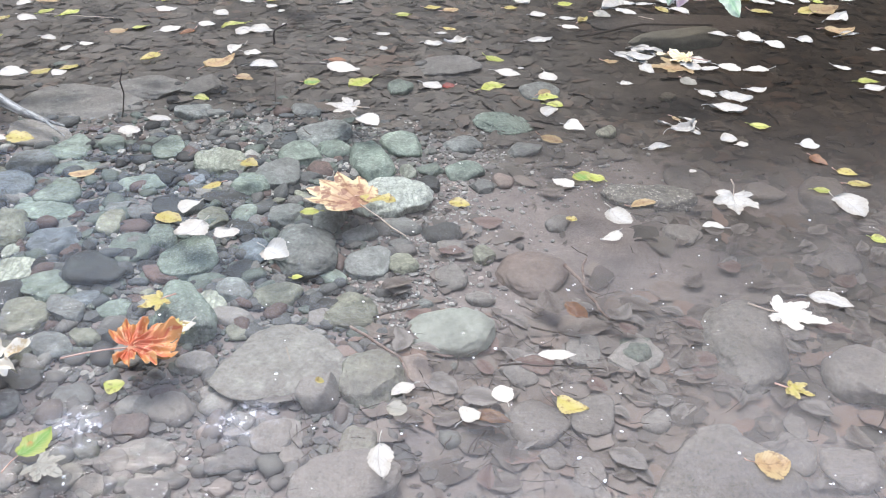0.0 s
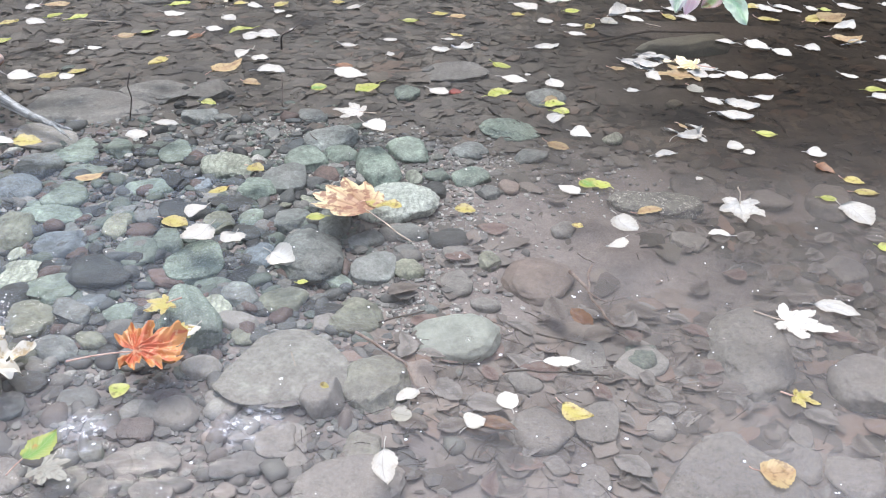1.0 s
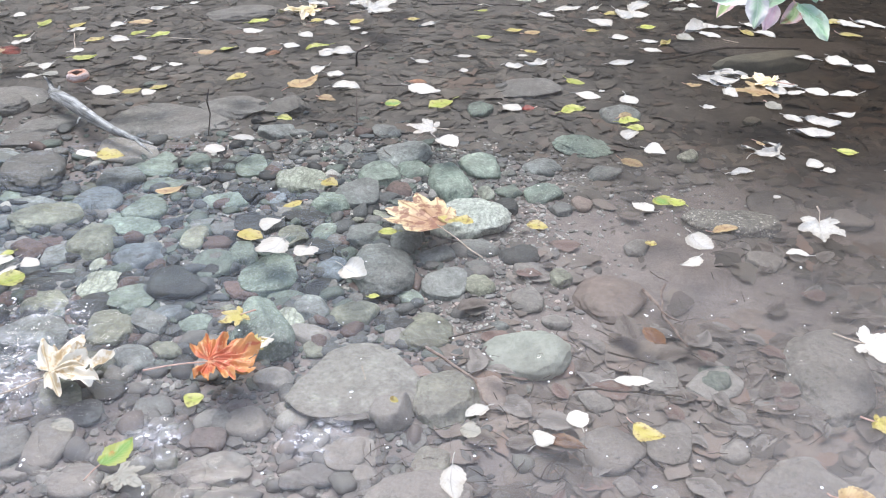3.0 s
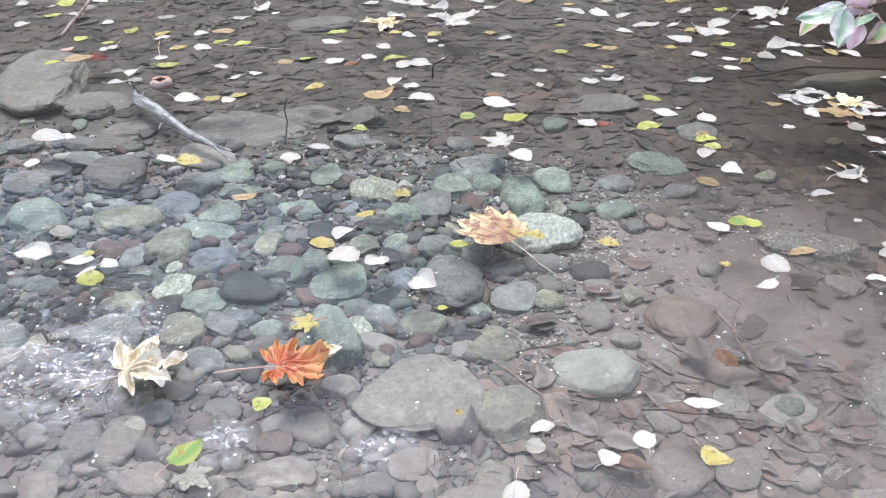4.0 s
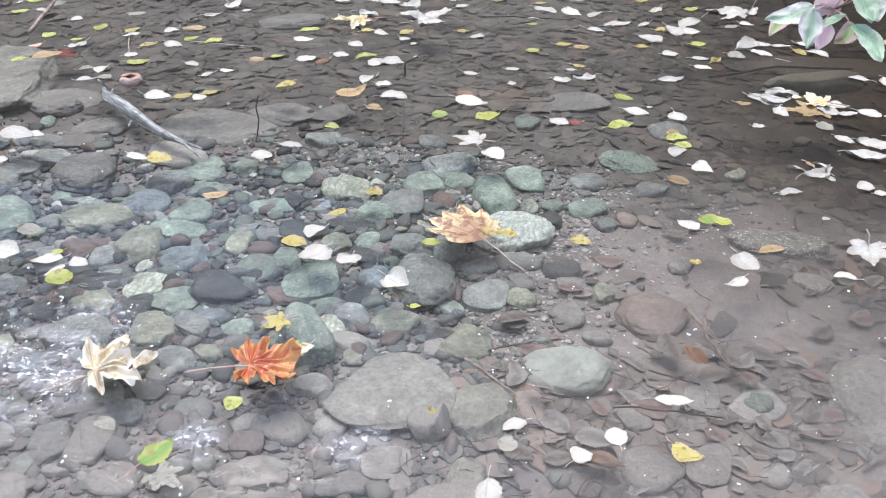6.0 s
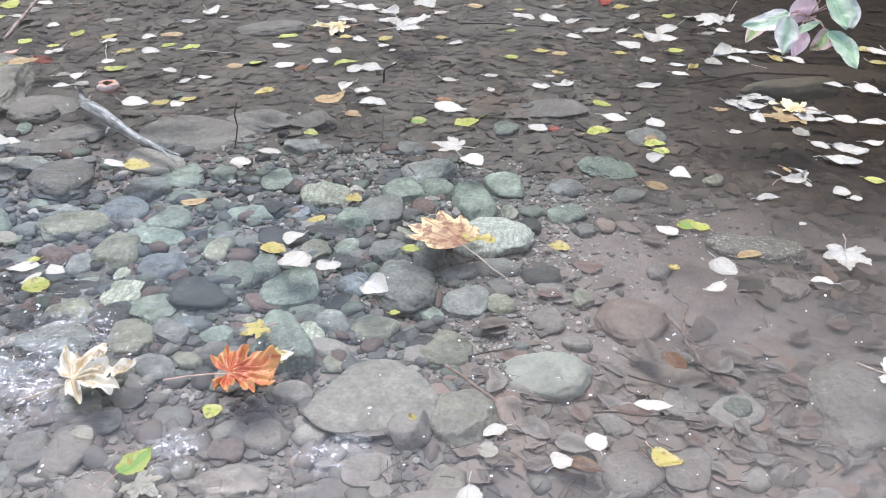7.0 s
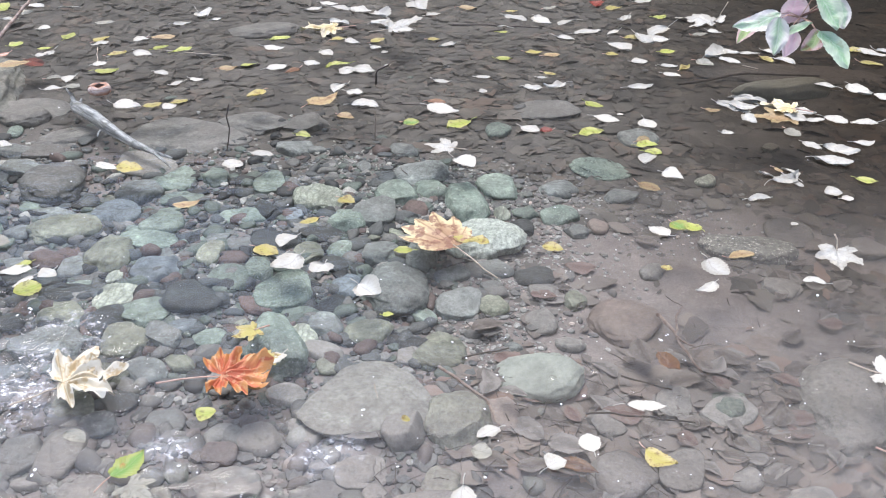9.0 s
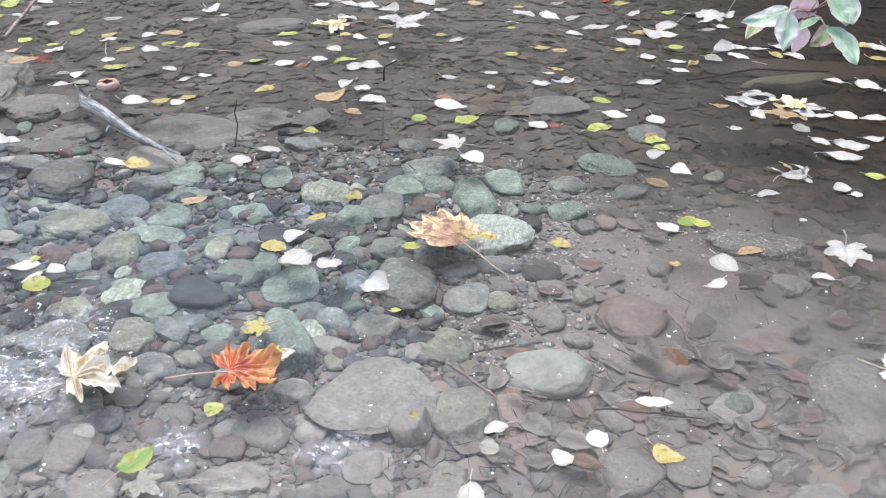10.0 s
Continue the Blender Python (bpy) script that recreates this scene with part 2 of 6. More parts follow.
def plain_material(name, colour, other, scale, rough, bump=0.3, depth=0.003, island=False, film=None):
    m, nt, bsdf = nodes_of(name)
    geo = nt.nodes.new("ShaderNodeNewGeometry")
    large, fine = noise_of(nt, geo.outputs["Position"], scale, 6.0), noise_of(nt, geo.outputs["Position"], scale * 9, 4.0, None, 0.7)
    c = blend(nt, ramp(nt, large, 0.35, 0.65), colour, other)
    c = blend(nt, 0.6, c, blend(nt, fine, (0.4, 0.4, 0.4), (1.6, 1.6, 1.6)), "MULTIPLY")
    if island:
        hue = nt.nodes.new("ShaderNodeHueSaturation")
        link(nt, maths(nt, "ADD", 0.5, maths(nt, "MULTIPLY", geo.outputs["Random Per Island"], 1.05)), hue.inputs["Value"])
        link(nt, maths(nt, "ADD", 0.75, maths(nt, "MULTIPLY", geo.outputs["Random Per Island"], 0.5)), hue.inputs["Saturation"])
        link(nt, c, hue.inputs["Color"])
        c = hue.outputs[0]
        pick = geo.outputs["Random Per Island"]
        c = blend(nt, maths(nt, "MULTIPLY", ramp(nt, pick, 0.86, 0.88), 0.6), c, tuple(v * f for v, f in zip(other, (1.18, 0.89, 0.80))))
        c = blend(nt, maths(nt, "MULTIPLY", ramp(nt, pick, 0.09, 0.07), 0.75), c, tuple(v * 1.45 for v in other))
    if film:
        c = blend(nt, maths(nt, "MULTIPLY", ramp(nt, noise_of(nt, geo.outputs["Position"], 2.6, 5.0), 0.42, 0.60), 0.58), c, film)
    link(nt, c, bsdf.inputs["Base Color"])
    bsdf.inputs["Roughness"].default_value = rough
    bump_of(nt, fine, bump, depth, bsdf)
    return m


def ground_material():
    """Silty bed in the channel, dark wooded soil on the unseen banks."""
    m, nt, bsdf = nodes_of("stream bed and banks")
    geo = nt.nodes.new("ShaderNodeNewGeometry")
    split = nt.nodes.new("ShaderNodeSeparateXYZ")
    link(nt, geo.outputs["Position"], split.inputs[0])
    large, fine = noise_of(nt, geo.outputs["Position"], 4.0, 6.0), noise_of(nt, geo.outputs["Position"], 36.0, 4.0, None, 0.7)
    silt = blend(nt, ramp(nt, large, 0.35, 0.65), (0.160, 0.139, 0.131), (0.262, 0.232, 0.220))
    mud = blend(nt, ramp(nt, noise_of(nt, geo.outputs["Position"], 6.0, 5.0), 0.35, 0.65), (0.084, 0.077, 0.070), (0.142, 0.132, 0.120))
    silt = blend(nt, ramp(nt, maths(nt, "ADD", split.outputs[1], large), 3.6, 4.1), silt, mud)
    silt = blend(nt, 0.6, silt, blend(nt, fine, (0.4, 0.4, 0.4), (1.6, 1.6, 1.6)), "MULTIPLY")
    silt = blend(nt, 0.7, silt, blend(nt, ramp(nt, noise_of(nt, geo.outputs["Position"], 150.0, 4.0, None, 0.75), 0.3, 0.7), (0.6, 0.6, 0.6), (1.4, 1.4, 1.4)), "MULTIPLY")
    soil = blend(nt, noise_of(nt, geo.outputs["Position"], 1.3, 6.0), (0.014, 0.018, 0.010), (0.055, 0.05, 0.032))
    wander = maths(nt, "MULTIPLY", maths(nt, "SUBTRACT", large, 0.5), 0.8)
    far = ramp(nt, maths(nt, "ADD", split.outputs[1], wander), 6.4, 6.9)
    near = ramp(nt, maths(nt, "ADD", split.outputs[1], wander), 0.85, 0.5)
    right = ramp(nt, maths(nt, "ADD", maths(nt, "ADD", split.outputs[0], maths(nt, "MULTIPLY", split.outputs[1], 0.7)), wander), 6.5, 7.0)
    bank = maths(nt, "MAXIMUM", maths(nt, "MAXIMUM", far, near), right)
    link(nt, blend(nt, bank, silt, soil), bsdf.inputs["Base Color"])
    bsdf.inputs["Roughness"].default_value = 0.85
    bump_of(nt, fine, 0.6, 0.006, bsdf)
    return m


BED = ground_material()
LITTER = plain_material("sunken leaf litter", (0.050, 0.044, 0.037), (0.124, 0.111, 0.096), 7.0, 0.55, 0.3, 0.002, True, (0.113, 0.105, 0.096))
SILTED_LITTER = plain_material("silt-covered leaf litter", (0.092, 0.074, 0.065), (0.205, 0.175, 0.156), 7.0, 0.6, 0.3, 0.002, True, (0.222, 0.203, 0.188))


def gravel_material():
    """Mixed pebbles: each one takes its own colour."""
    m, nt, bsdf = nodes_of("mixed gravel")
    geo = nt.nodes.new("ShaderNodeNewGeometry")
    pick = nt.nodes.new("ShaderNodeValToRGB")
    pick.color_ramp.interpolation = "CONSTANT"
    tones = ((0.0, (0.03, 0.034, 0.036)), (0.22, (0.10, 0.108, 0.108)), (0.42, (0.085, 0.10, 0.108)), (0.56, (0.12, 0.15, 0.13)), (0.70, (0.17, 0.17, 0.16)),
             (0.82, (0.12, 0.088, 0.08)), (0.90, (0.27, 0.27, 0.255)), (0.97, (0.44, 0.44, 0.41)))
    stops = pick.color_ramp.elements
    while len(stops) < len(tones):
        stops.new(0.5)
    for stop, (at, tone) in zip(stops, tones):
        stop.position, stop.color = at, (*tone, 1)
    link(nt, geo.outputs["Random Per Island"], pick.inputs[0])
    fine = noise_of(nt, geo.outputs["Position"], 160.0, 4.0, None, 0.7)
    tone = blend(nt, 0.8, pick.outputs[0], blend(nt, ramp(nt, fine, 0.33, 0.67), (0.55, 0.55, 0.55), (1.4, 1.4, 1.4)), "MULTIPLY")
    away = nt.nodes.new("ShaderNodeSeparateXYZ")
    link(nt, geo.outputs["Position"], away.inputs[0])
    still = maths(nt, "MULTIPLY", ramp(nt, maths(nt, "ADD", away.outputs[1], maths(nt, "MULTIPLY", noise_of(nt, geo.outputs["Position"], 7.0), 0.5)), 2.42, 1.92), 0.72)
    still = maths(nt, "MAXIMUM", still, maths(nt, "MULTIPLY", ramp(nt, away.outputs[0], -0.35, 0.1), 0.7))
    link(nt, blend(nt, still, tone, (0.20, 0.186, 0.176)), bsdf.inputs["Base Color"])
    bsdf.inputs["Roughness"].default_value = 0.6
    bump_of(nt, fine, 0.5, 0.002, bsdf)
    return m


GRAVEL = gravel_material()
TWIG = plain_material("dark wet twig", (0.045, 0.034, 0.028), (0.10, 0.08, 0.066), 40.0, 0.6)
BARK_TWIG = plain_material("reddish-brown bark twig", (0.17, 0.11, 0.09), (0.36, 0.29, 0.25), 40.0, 0.6)
PALE_TWIG = plain_material("pale stripped twig", (0.32, 0.26, 0.2), (0.55, 0.47, 0.38), 40.0, 0.6)


def drift_material():
    """Bleached wood with grain along the log."""
    m, nt, bsdf = nodes_of("bleached driftwood")
    geo = nt.nodes.new("ShaderNodeNewGeometry")
    turned, drawn = nt.nodes.new("ShaderNodeMapping"), nt.nodes.new("ShaderNodeMapping")
    turned.inputs["Rotation"].default_value = (0, 0, radians(38))
    drawn.inputs["Scale"].default_value = (5.0, 75.0, 75.0)
    link(nt, geo.outputs["Position"], turned.inputs["Vector"])
    link(nt, turned.outputs[0], drawn.inputs["Vector"])
    grain, worn = noise_of(nt, drawn.outputs[0], 1.0, 5.0, None, 0.6), noise_of(nt, geo.outputs["Position"], 22.0, 5.0)
    c = blend(nt, ramp(nt, grain, 0.36, 0.62), (0.16, 0.175, 0.19), (0.62, 0.645, 0.67))
    c = blend(nt, ramp(nt, worn, 0.52, 0.68), c, (0.20, 0.205, 0.20))
    link(nt, c, bsdf.inputs["Base Color"])
    bsdf.inputs["Roughness"].default_value = 0.6
    bump_of(nt, grain, 0.8, 0.006, bsdf)
    return m


DRIFT = drift_material()
STEM = plain_material("reddish leaf stem", (0.42, 0.24, 0.19), (0.6, 0.42, 0.34), 60.0, 0.5)


def foam_glint_material():
    m, nt, bsdf = nodes_of("foam and glint white")
    bsdf.inputs["Base Color"].default_value = (0.86, 0.87, 0.88, 1)
    bsdf.inputs["Roughness"].default_value = 0.15
    return m


def bubble_material():
    """A film that mirrors the sky, most of all at its rim."""
    m, nt, bsdf = nodes_of("bubble film")
    nt.nodes.remove(bsdf)
    clear, gloss, mix, rim = (nt.nodes.new(kind) for kind in ("ShaderNodeBsdfTransparent", "ShaderNodeBsdfGlossy", "ShaderNodeMixShader", "ShaderNodeFresnel"))
    gloss.inputs["Roughness"].default_value, rim.inputs["IOR"].default_value = 0.03, 1.5
    link(nt, rim.outputs[0], mix.inputs[0])
    link(nt, clear.outputs[0], mix.inputs[1])
    link(nt, gloss.outputs[0], mix.inputs[2])
    link(nt, mix.outputs[0], nt.nodes["Material Output"].inputs["Surface"])
    return m


def water_material():
    """Clear, slightly silty water: a mirror by Fresnel over a see-through body with a little suspended silt; sky glare,
    haze and bank shade are painted in.
    """
    m, nt, bsdf = nodes_of("stream water")
    nt.nodes.remove(bsdf)
    out = nt.nodes["Material Output"]
    geo = nt.nodes.new("ShaderNodeNewGeometry")
    bump = nt.nodes.new("ShaderNodeBump")
    bump.inputs["Strength"].default_value, bump.inputs["Distance"].default_value = 0.5, 0.004
    stretch = nt.nodes.new("ShaderNodeMapping")
    stretch.inputs["Scale"].default_value = (1.0, 1.9, 1.0)
    link(nt, geo.outputs["Position"], stretch.inputs["Vector"])
    around = nt.nodes.new("ShaderNodeVectorMath")
    around.operation = "DISTANCE"
    around.inputs[1].default_value = (-1.28, 1.92, 0.0)
    link(nt, geo.outputs["Position"], around.inputs[0])
    riffle = maths(nt, "MULTIPLY", ramp(nt, around.outputs["Value"], 0.55, 0.12), ramp(nt, noise_of(nt, geo.outputs["Position"], 6.0, 2.0), 0.4, 0.62))
    chop = maths(nt, "MULTIPLY", noise_of(nt, stretch.outputs[0], 34.0, 2.0), maths(nt, "MULTIPLY", riffle, 4.5))
    link(nt, maths(nt, "ADD", noise_of(nt, stretch.outputs[0], 9.0, 3.0), chop), bump.inputs["Height"])
    gloss = nt.nodes.new("ShaderNodeBsdfGlossy")
    gloss.inputs["Roughness"].default_value = 0.03
    fresnel = nt.nodes.new("ShaderNodeFresnel")
    fresnel.inputs["IOR"].default_value = 1.333
    link(nt, bump.outputs[0], gloss.inputs["Normal"])
    link(nt, bump.outputs[0], fresnel.inputs["Normal"])
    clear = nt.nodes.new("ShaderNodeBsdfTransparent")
    silt_haze = nt.nodes.new("ShaderNodeBsdfDiffuse")
    silt_haze.inputs["Color"].default_value = (0.30, 0.283, 0.268, 1)
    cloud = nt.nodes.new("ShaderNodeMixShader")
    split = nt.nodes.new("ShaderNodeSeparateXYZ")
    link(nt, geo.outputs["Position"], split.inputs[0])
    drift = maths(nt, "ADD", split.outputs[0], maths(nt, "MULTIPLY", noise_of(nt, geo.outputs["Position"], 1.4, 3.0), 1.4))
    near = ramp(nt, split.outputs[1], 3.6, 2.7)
    # veil of silt; the far term paints sky haze over the water
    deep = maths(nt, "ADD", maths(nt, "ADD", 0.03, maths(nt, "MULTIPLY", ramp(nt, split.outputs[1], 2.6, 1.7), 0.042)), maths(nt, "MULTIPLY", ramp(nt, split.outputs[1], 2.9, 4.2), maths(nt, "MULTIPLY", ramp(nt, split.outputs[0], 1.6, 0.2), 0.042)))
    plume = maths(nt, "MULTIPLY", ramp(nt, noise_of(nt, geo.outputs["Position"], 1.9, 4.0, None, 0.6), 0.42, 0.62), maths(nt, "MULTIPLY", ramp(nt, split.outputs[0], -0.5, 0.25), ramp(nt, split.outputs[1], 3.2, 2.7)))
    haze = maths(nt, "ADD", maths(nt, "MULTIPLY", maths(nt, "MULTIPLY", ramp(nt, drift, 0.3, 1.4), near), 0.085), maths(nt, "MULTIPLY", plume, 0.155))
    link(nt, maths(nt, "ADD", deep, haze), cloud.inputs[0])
    # darker brown to the far right: deeper water and bank shade in one tint
    pool_shade = maths(nt, "MULTIPLY", ramp(nt, split.outputs[0], 0.1, 1.2), ramp(nt, split.outputs[1], 1.9, 3.4))
    link(nt, blend(nt, pool_shade, (0.938, 0.95, 0.945), (0.485, 0.445, 0.398)), clear.inputs["Color"])
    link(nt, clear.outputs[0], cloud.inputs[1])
    link(nt, silt_haze.outputs[0], cloud.inputs[2])
    mix = nt.nodes.new("ShaderNodeMixShader")
    link(nt, fresnel.outputs[0], mix.inputs[0])
    link(nt, cloud.outputs[0], mix.inputs[1])
    link(nt, gloss.outputs[0], mix.inputs[2])
    # sky glare on the riffle, with some froth, painted as white diffuse
    glare_froth = nt.nodes.new("ShaderNodeBsdfDiffuse")
    glare_froth.inputs["Color"].default_value = (0.80, 0.82, 0.86, 1)
    streaks = noise_of(nt, geo.outputs["Position"], 42.0, 5.0, None, 0.72)
    wide = noise_of(nt, stretch.outputs[0], 7.0, 3.0)
    white = 0.0
    for spot, reach in (((-1.24, 2.06, 0.0), 0.15), ((-1.30, 1.86, 0.0), 0.26), ((-0.45, 1.70, 0.0), 0.10), ((-0.82, 1.66, 0.0), 0.09)):
        d = nt.nodes.new("ShaderNodeVectorMath")
        d.operation = "DISTANCE"
        d.inputs[1].default_value = spot
        link(nt, geo.outputs["Position"], d.inputs[0])
        white = maths(nt, "MAXIMUM", white, ramp(nt, d.outputs["Value"], reach, reach * 0.3))
    white = maths(nt, "MULTIPLY", white, maths(nt, "ADD", maths(nt, "MULTIPLY", maths(nt, "MULTIPLY", ramp(nt, streaks, 0.53, 0.62), ramp(nt, wide, 0.40, 0.52)), 0.64), maths(nt, "MULTIPLY", ramp(nt, wide, 0.40, 0.68), 0.18)))
    glare_mix = nt.nodes.new("ShaderNodeMixShader")
    link(nt, white, glare_mix.inputs[0])
    link(nt, mix.outputs[0], glare_mix.inputs[1])
    link(nt, glare_froth.outputs[0], glare_mix.inputs[2])
    link(nt, glare_mix.outputs[0], out.inputs["Surface"])
    return m


FOAM_GLINT, BUBBLE, WATER = foam_glint_material(), bubble_material(), water_material()


# ---- building helpers ----
def mesh_from(name, verts, faces, material, smooth=True):
    me = bpy.data.meshes.new(name)
    me.from_pydata(verts, [], faces)
    me.materials.append(material)
    if smooth:
        me.shade_smooth()
    return me


def part(name, me, parent, label=""):
    ob = new(name, me)
    ob.parent = parent
    return tagged(ob, label)


def step(v, lo, hi):
    v = min(1.0, max(0.0, (v - lo) / (hi - lo)))
    return v * v * (3 - 2 * v)


def bed(x, y):
    """The height of the stream bed; the water stands at 0."""
    deep = 0.11 + 0.07 * step(x, -0.5, 1.1) + 0.04 * step(y, 2.6, 5.0)
    rough = 0.012 * math.sin(3.1 * x + 1.3 * y) * math.sin(2.3 * y - 0.7 * x) + 0.006 * math.sin(9 * x + 2 * y) * math.sin(7 * y - 3 * x)
    return rough - deep


def land(x, y):
    """The bed, the near bank under the camera and, across the stream, an unseen wooded hillside added for dark
    reflections.
    """
    z = bed(x, y)
    near = step(-y, -1.25, -0.4)
    z = z * (1 - near) + 0.06 * near
    z += 0.5 * step(y, 6.6, 7.8) + (6.2 + 2.0 * step(x, -2.5, 4.0)) * step(y, 7.4, 15.0) + 0.25 * noise.noise((x * 0.6, y * 0.6, 0)) * step(y, 7.2, 9.0)
    # right-hand rise, out of view, added to shade and darken the far right
    z += 4.5 * step(x + 0.7 * (y - 5.0), 3.0, 6.0)
    return z


def spaced(lo, hi, pitch, reach):
    """Even steps from lo to hi, then ever wider ones out to reach on both sides."""
    inner = [lo + (hi - lo) * k / round((hi - lo) / pitch) for k in range(round((hi - lo) / pitch) + 1)]
    low, high, gap = [], [], pitch
    while True:
        gap *= 1.35
        low.append((low[-1] if low else lo) - gap)
        high.append((high[-1] if high else hi) + gap)
        if high[-1] > reach:
            return low[::-1] + inner + high


def sheet(name, xs, ys, height, material):
    verts = [(x, y, height(x, y)) for y in ys for x in xs]
    n = len(xs)
    faces = [(j * n + i, j * n + i + 1, (j + 1) * n + i + 1, (j + 1) * n + i) for j in range(len(ys) - 1) for i in range(n - 1)]
    return new(name, mesh_from(name, verts, faces, material))


# ---- the large structure: ground and water ----
ground = sheet("ground", spaced(-3.4, 3.0, 0.04, 500), spaced(1.0, 6.4, 0.04, 500), land, BED)
tagged(ground, "silty brown stream bed between unseen dark wooded banks", "stream bed", kind="structure")


def ripple(x, y):
    riffle = math.exp(-((x + 1.42) / 0.40) ** 2 - ((y - 1.98) / 0.30) ** 2) + 0.7 * math.exp(-((x + 0.70) / 0.28) ** 2 - ((y - 1.52) / 0.12) ** 2)
    n = noise.noise((x * 5, y * 8, 0.3)) + 0.5 * noise.noise((x * 11, y * 17, 4.1))
    return 0.0011 * n + riffle * (0.013 * noise.noise((x * 12, y * 16, 7.7)) + 0.011 * noise.noise((x * 30, y * 38, 2.2)))


water_xs = sorted({round(x, 4) for x in spaced(-3.2, 2.6, 0.025, 30) if x < 9.5} | {round(-2.0 + 0.008 * k, 4) for k in range(190)})
water_ys = sorted({round(y, 4) for y in spaced(1.2, 6.0, 0.025, 30) if 0.55 < y < 8.3} | {round(1.3 + 0.008 * k, 4) for k in range(150)})
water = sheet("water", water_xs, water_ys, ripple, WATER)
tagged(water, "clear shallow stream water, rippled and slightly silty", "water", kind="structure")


# ---- stones ----
def stone_shape(seed, level, boxy, lumps, sides=3, taper=0.0, ridge=0.0, soft=0.05):
    """A worn stone of unit half-axes: a rounded box with soft lumps and a few flattened sides, narrowing to its far end by taper."""
    rnd = random.Random(seed)
    bm = bmesh.new()
    bmesh.ops.create_icosphere(bm, subdivisions=level, radius=1)
    shift = Vector((rnd.uniform(-50, 50), rnd.uniform(-50, 50), rnd.uniform(-50, 50)))
    cuts = [(Vector((rnd.gauss(0, 1), rnd.gauss(0, 1), rnd.gauss(0, 0.7))).normalized(), rnd.uniform(0.66, 0.92)) for _ in range(sides)]
    cuts.append((Vector((rnd.uniform(-0.2, 0.2), rnd.uniform(-0.2, 0.2), 1)).normalized(), rnd.uniform(0.42, 0.68) if sides else 0.86))
    for v in bm.verts:
        d = v.co.normalized()
        p = 1.0 / (abs(d.x) ** boxy + abs(d.y) ** boxy + abs(d.z) ** boxy) ** (1 / boxy)
        q = d * p
        for n, far in cuts:
            over = (q.dot(n) - far) / soft
            q -= n * 0.9 * soft * (over if over > 20 else math.log1p(math.exp(over)))
        q *= 1 + lumps * noise.noise(d * 1.4 + shift) + 0.35 * lumps * noise.noise(d * 4.5 + shift)
        if level > 3:
            q *= 1 + 0.022 * noise.noise(d * 8 + shift) + 0.014 * noise.noise(d * 18 + shift) + 0.007 * noise.noise(d * 38 + shift)
        q.x *= 1 - taper * q.y
        q.z += ridge * max(0.0, 0.8 - abs(q.x * 0.9 + 0.35 * q.y)) * max(0.0, 1 - q.y * q.y) * (q.z > 0)
        v.co = q
    me = bpy.data.meshes.new("stone")
    bm.to_mesh(me)
    bm.free()
    me.shade_smooth()
    return me


SHAPES = [stone_shape(k, 4 if k % 2 else 3, 2.1 + 0.2 * (k % 4), 0.15, (7, 3, 9, 4, 2)[k % 5], soft=(0.02, 0.05, 0.035)[k % 3]) for k in range(40)]
shape_cache = {}
STONE_WORDS = {
    "grey": "smooth grey stone", "silted": "grey stone under a film of silt", "mossy": "mottled grey-olive rock", "dusky": "rounded dark grey-brown rock", "slate": "flat dark grey slab of rock", "dark": "almost black smooth basalt stone",
    "blue": "smooth blue-grey stone", "green": "smooth grey-green stone", "olive": "mottled olive-grey stone", "red": "smooth red-brown stone",
    "celadon": "smooth pale grey-green stone", "pink": "rounded pinkish-brown stone", "gritty": "low gritty pale rock", "pale": "pale cream speckled stone", "speckled": "green stone with pale speckles", "white": "whitish-green veined stone"}
stone_count = 0


def stone(x, y, long, wide, turn, look_of, high=0.0, taper=0.0, ridge=0.0, sides=None):
    """A stone lying half sunk in the bed; long and wide in metres, turn in degrees."""
    global stone_count
    stone_count += 1
    rnd = random.Random(stone_count * 7 + 1)
    high = high or min(0.175 * wide + 0.011, 0.05)
    if long > 0.17 or taper or ridge or sides is not None:
        if sides is None:
            sides = 6 if look_of == "slate" else 2
        mesh = stone_shape(500 + stone_count, 5, 2.6 if look_of == "slate" else 2.15, 0.15, sides, taper, ridge, 0.03 if look_of == "slate" else 0.07)
    else:
        mesh = SHAPES[rnd.randrange(len(SHAPES))]
    key = (mesh.name, look_of)
    if key not in shape_cache:
        copy = mesh.copy()
        copy.materials.clear()
        copy.materials.append(STONES[look_of])
        shape_cache[key] = copy
    size = "cobble" if long < 0.24 else "boulder"
    ob = new("river_stone" if size == "cobble" else "boulder", shape_cache[key])
    z = bed(x, y)
    ob.location = (x, y, min(z + 0.25 * high, -0.012 - high * 0.85))
    if long > 0.3:
        ob.location.z = min(z + 0.05 * high, -0.02 - high)
    if ob.location.z + high * 0.3 < z:
        ob.location.z = z
    ob.rotation_euler = (radians(rnd.uniform(-5, 5)), radians(rnd.uniform(-5, 5)), radians(turn))
    ob.scale = (long * 0.545, wide * 0.545, high)
    tagged(ob, STONE_WORDS[look_of] + (" lying on the stream bed" if size == "cobble" else ", large, in shallow water"),
           "stone" if size == "cobble" else "boulder", "stones on the stream bed")
    return ob


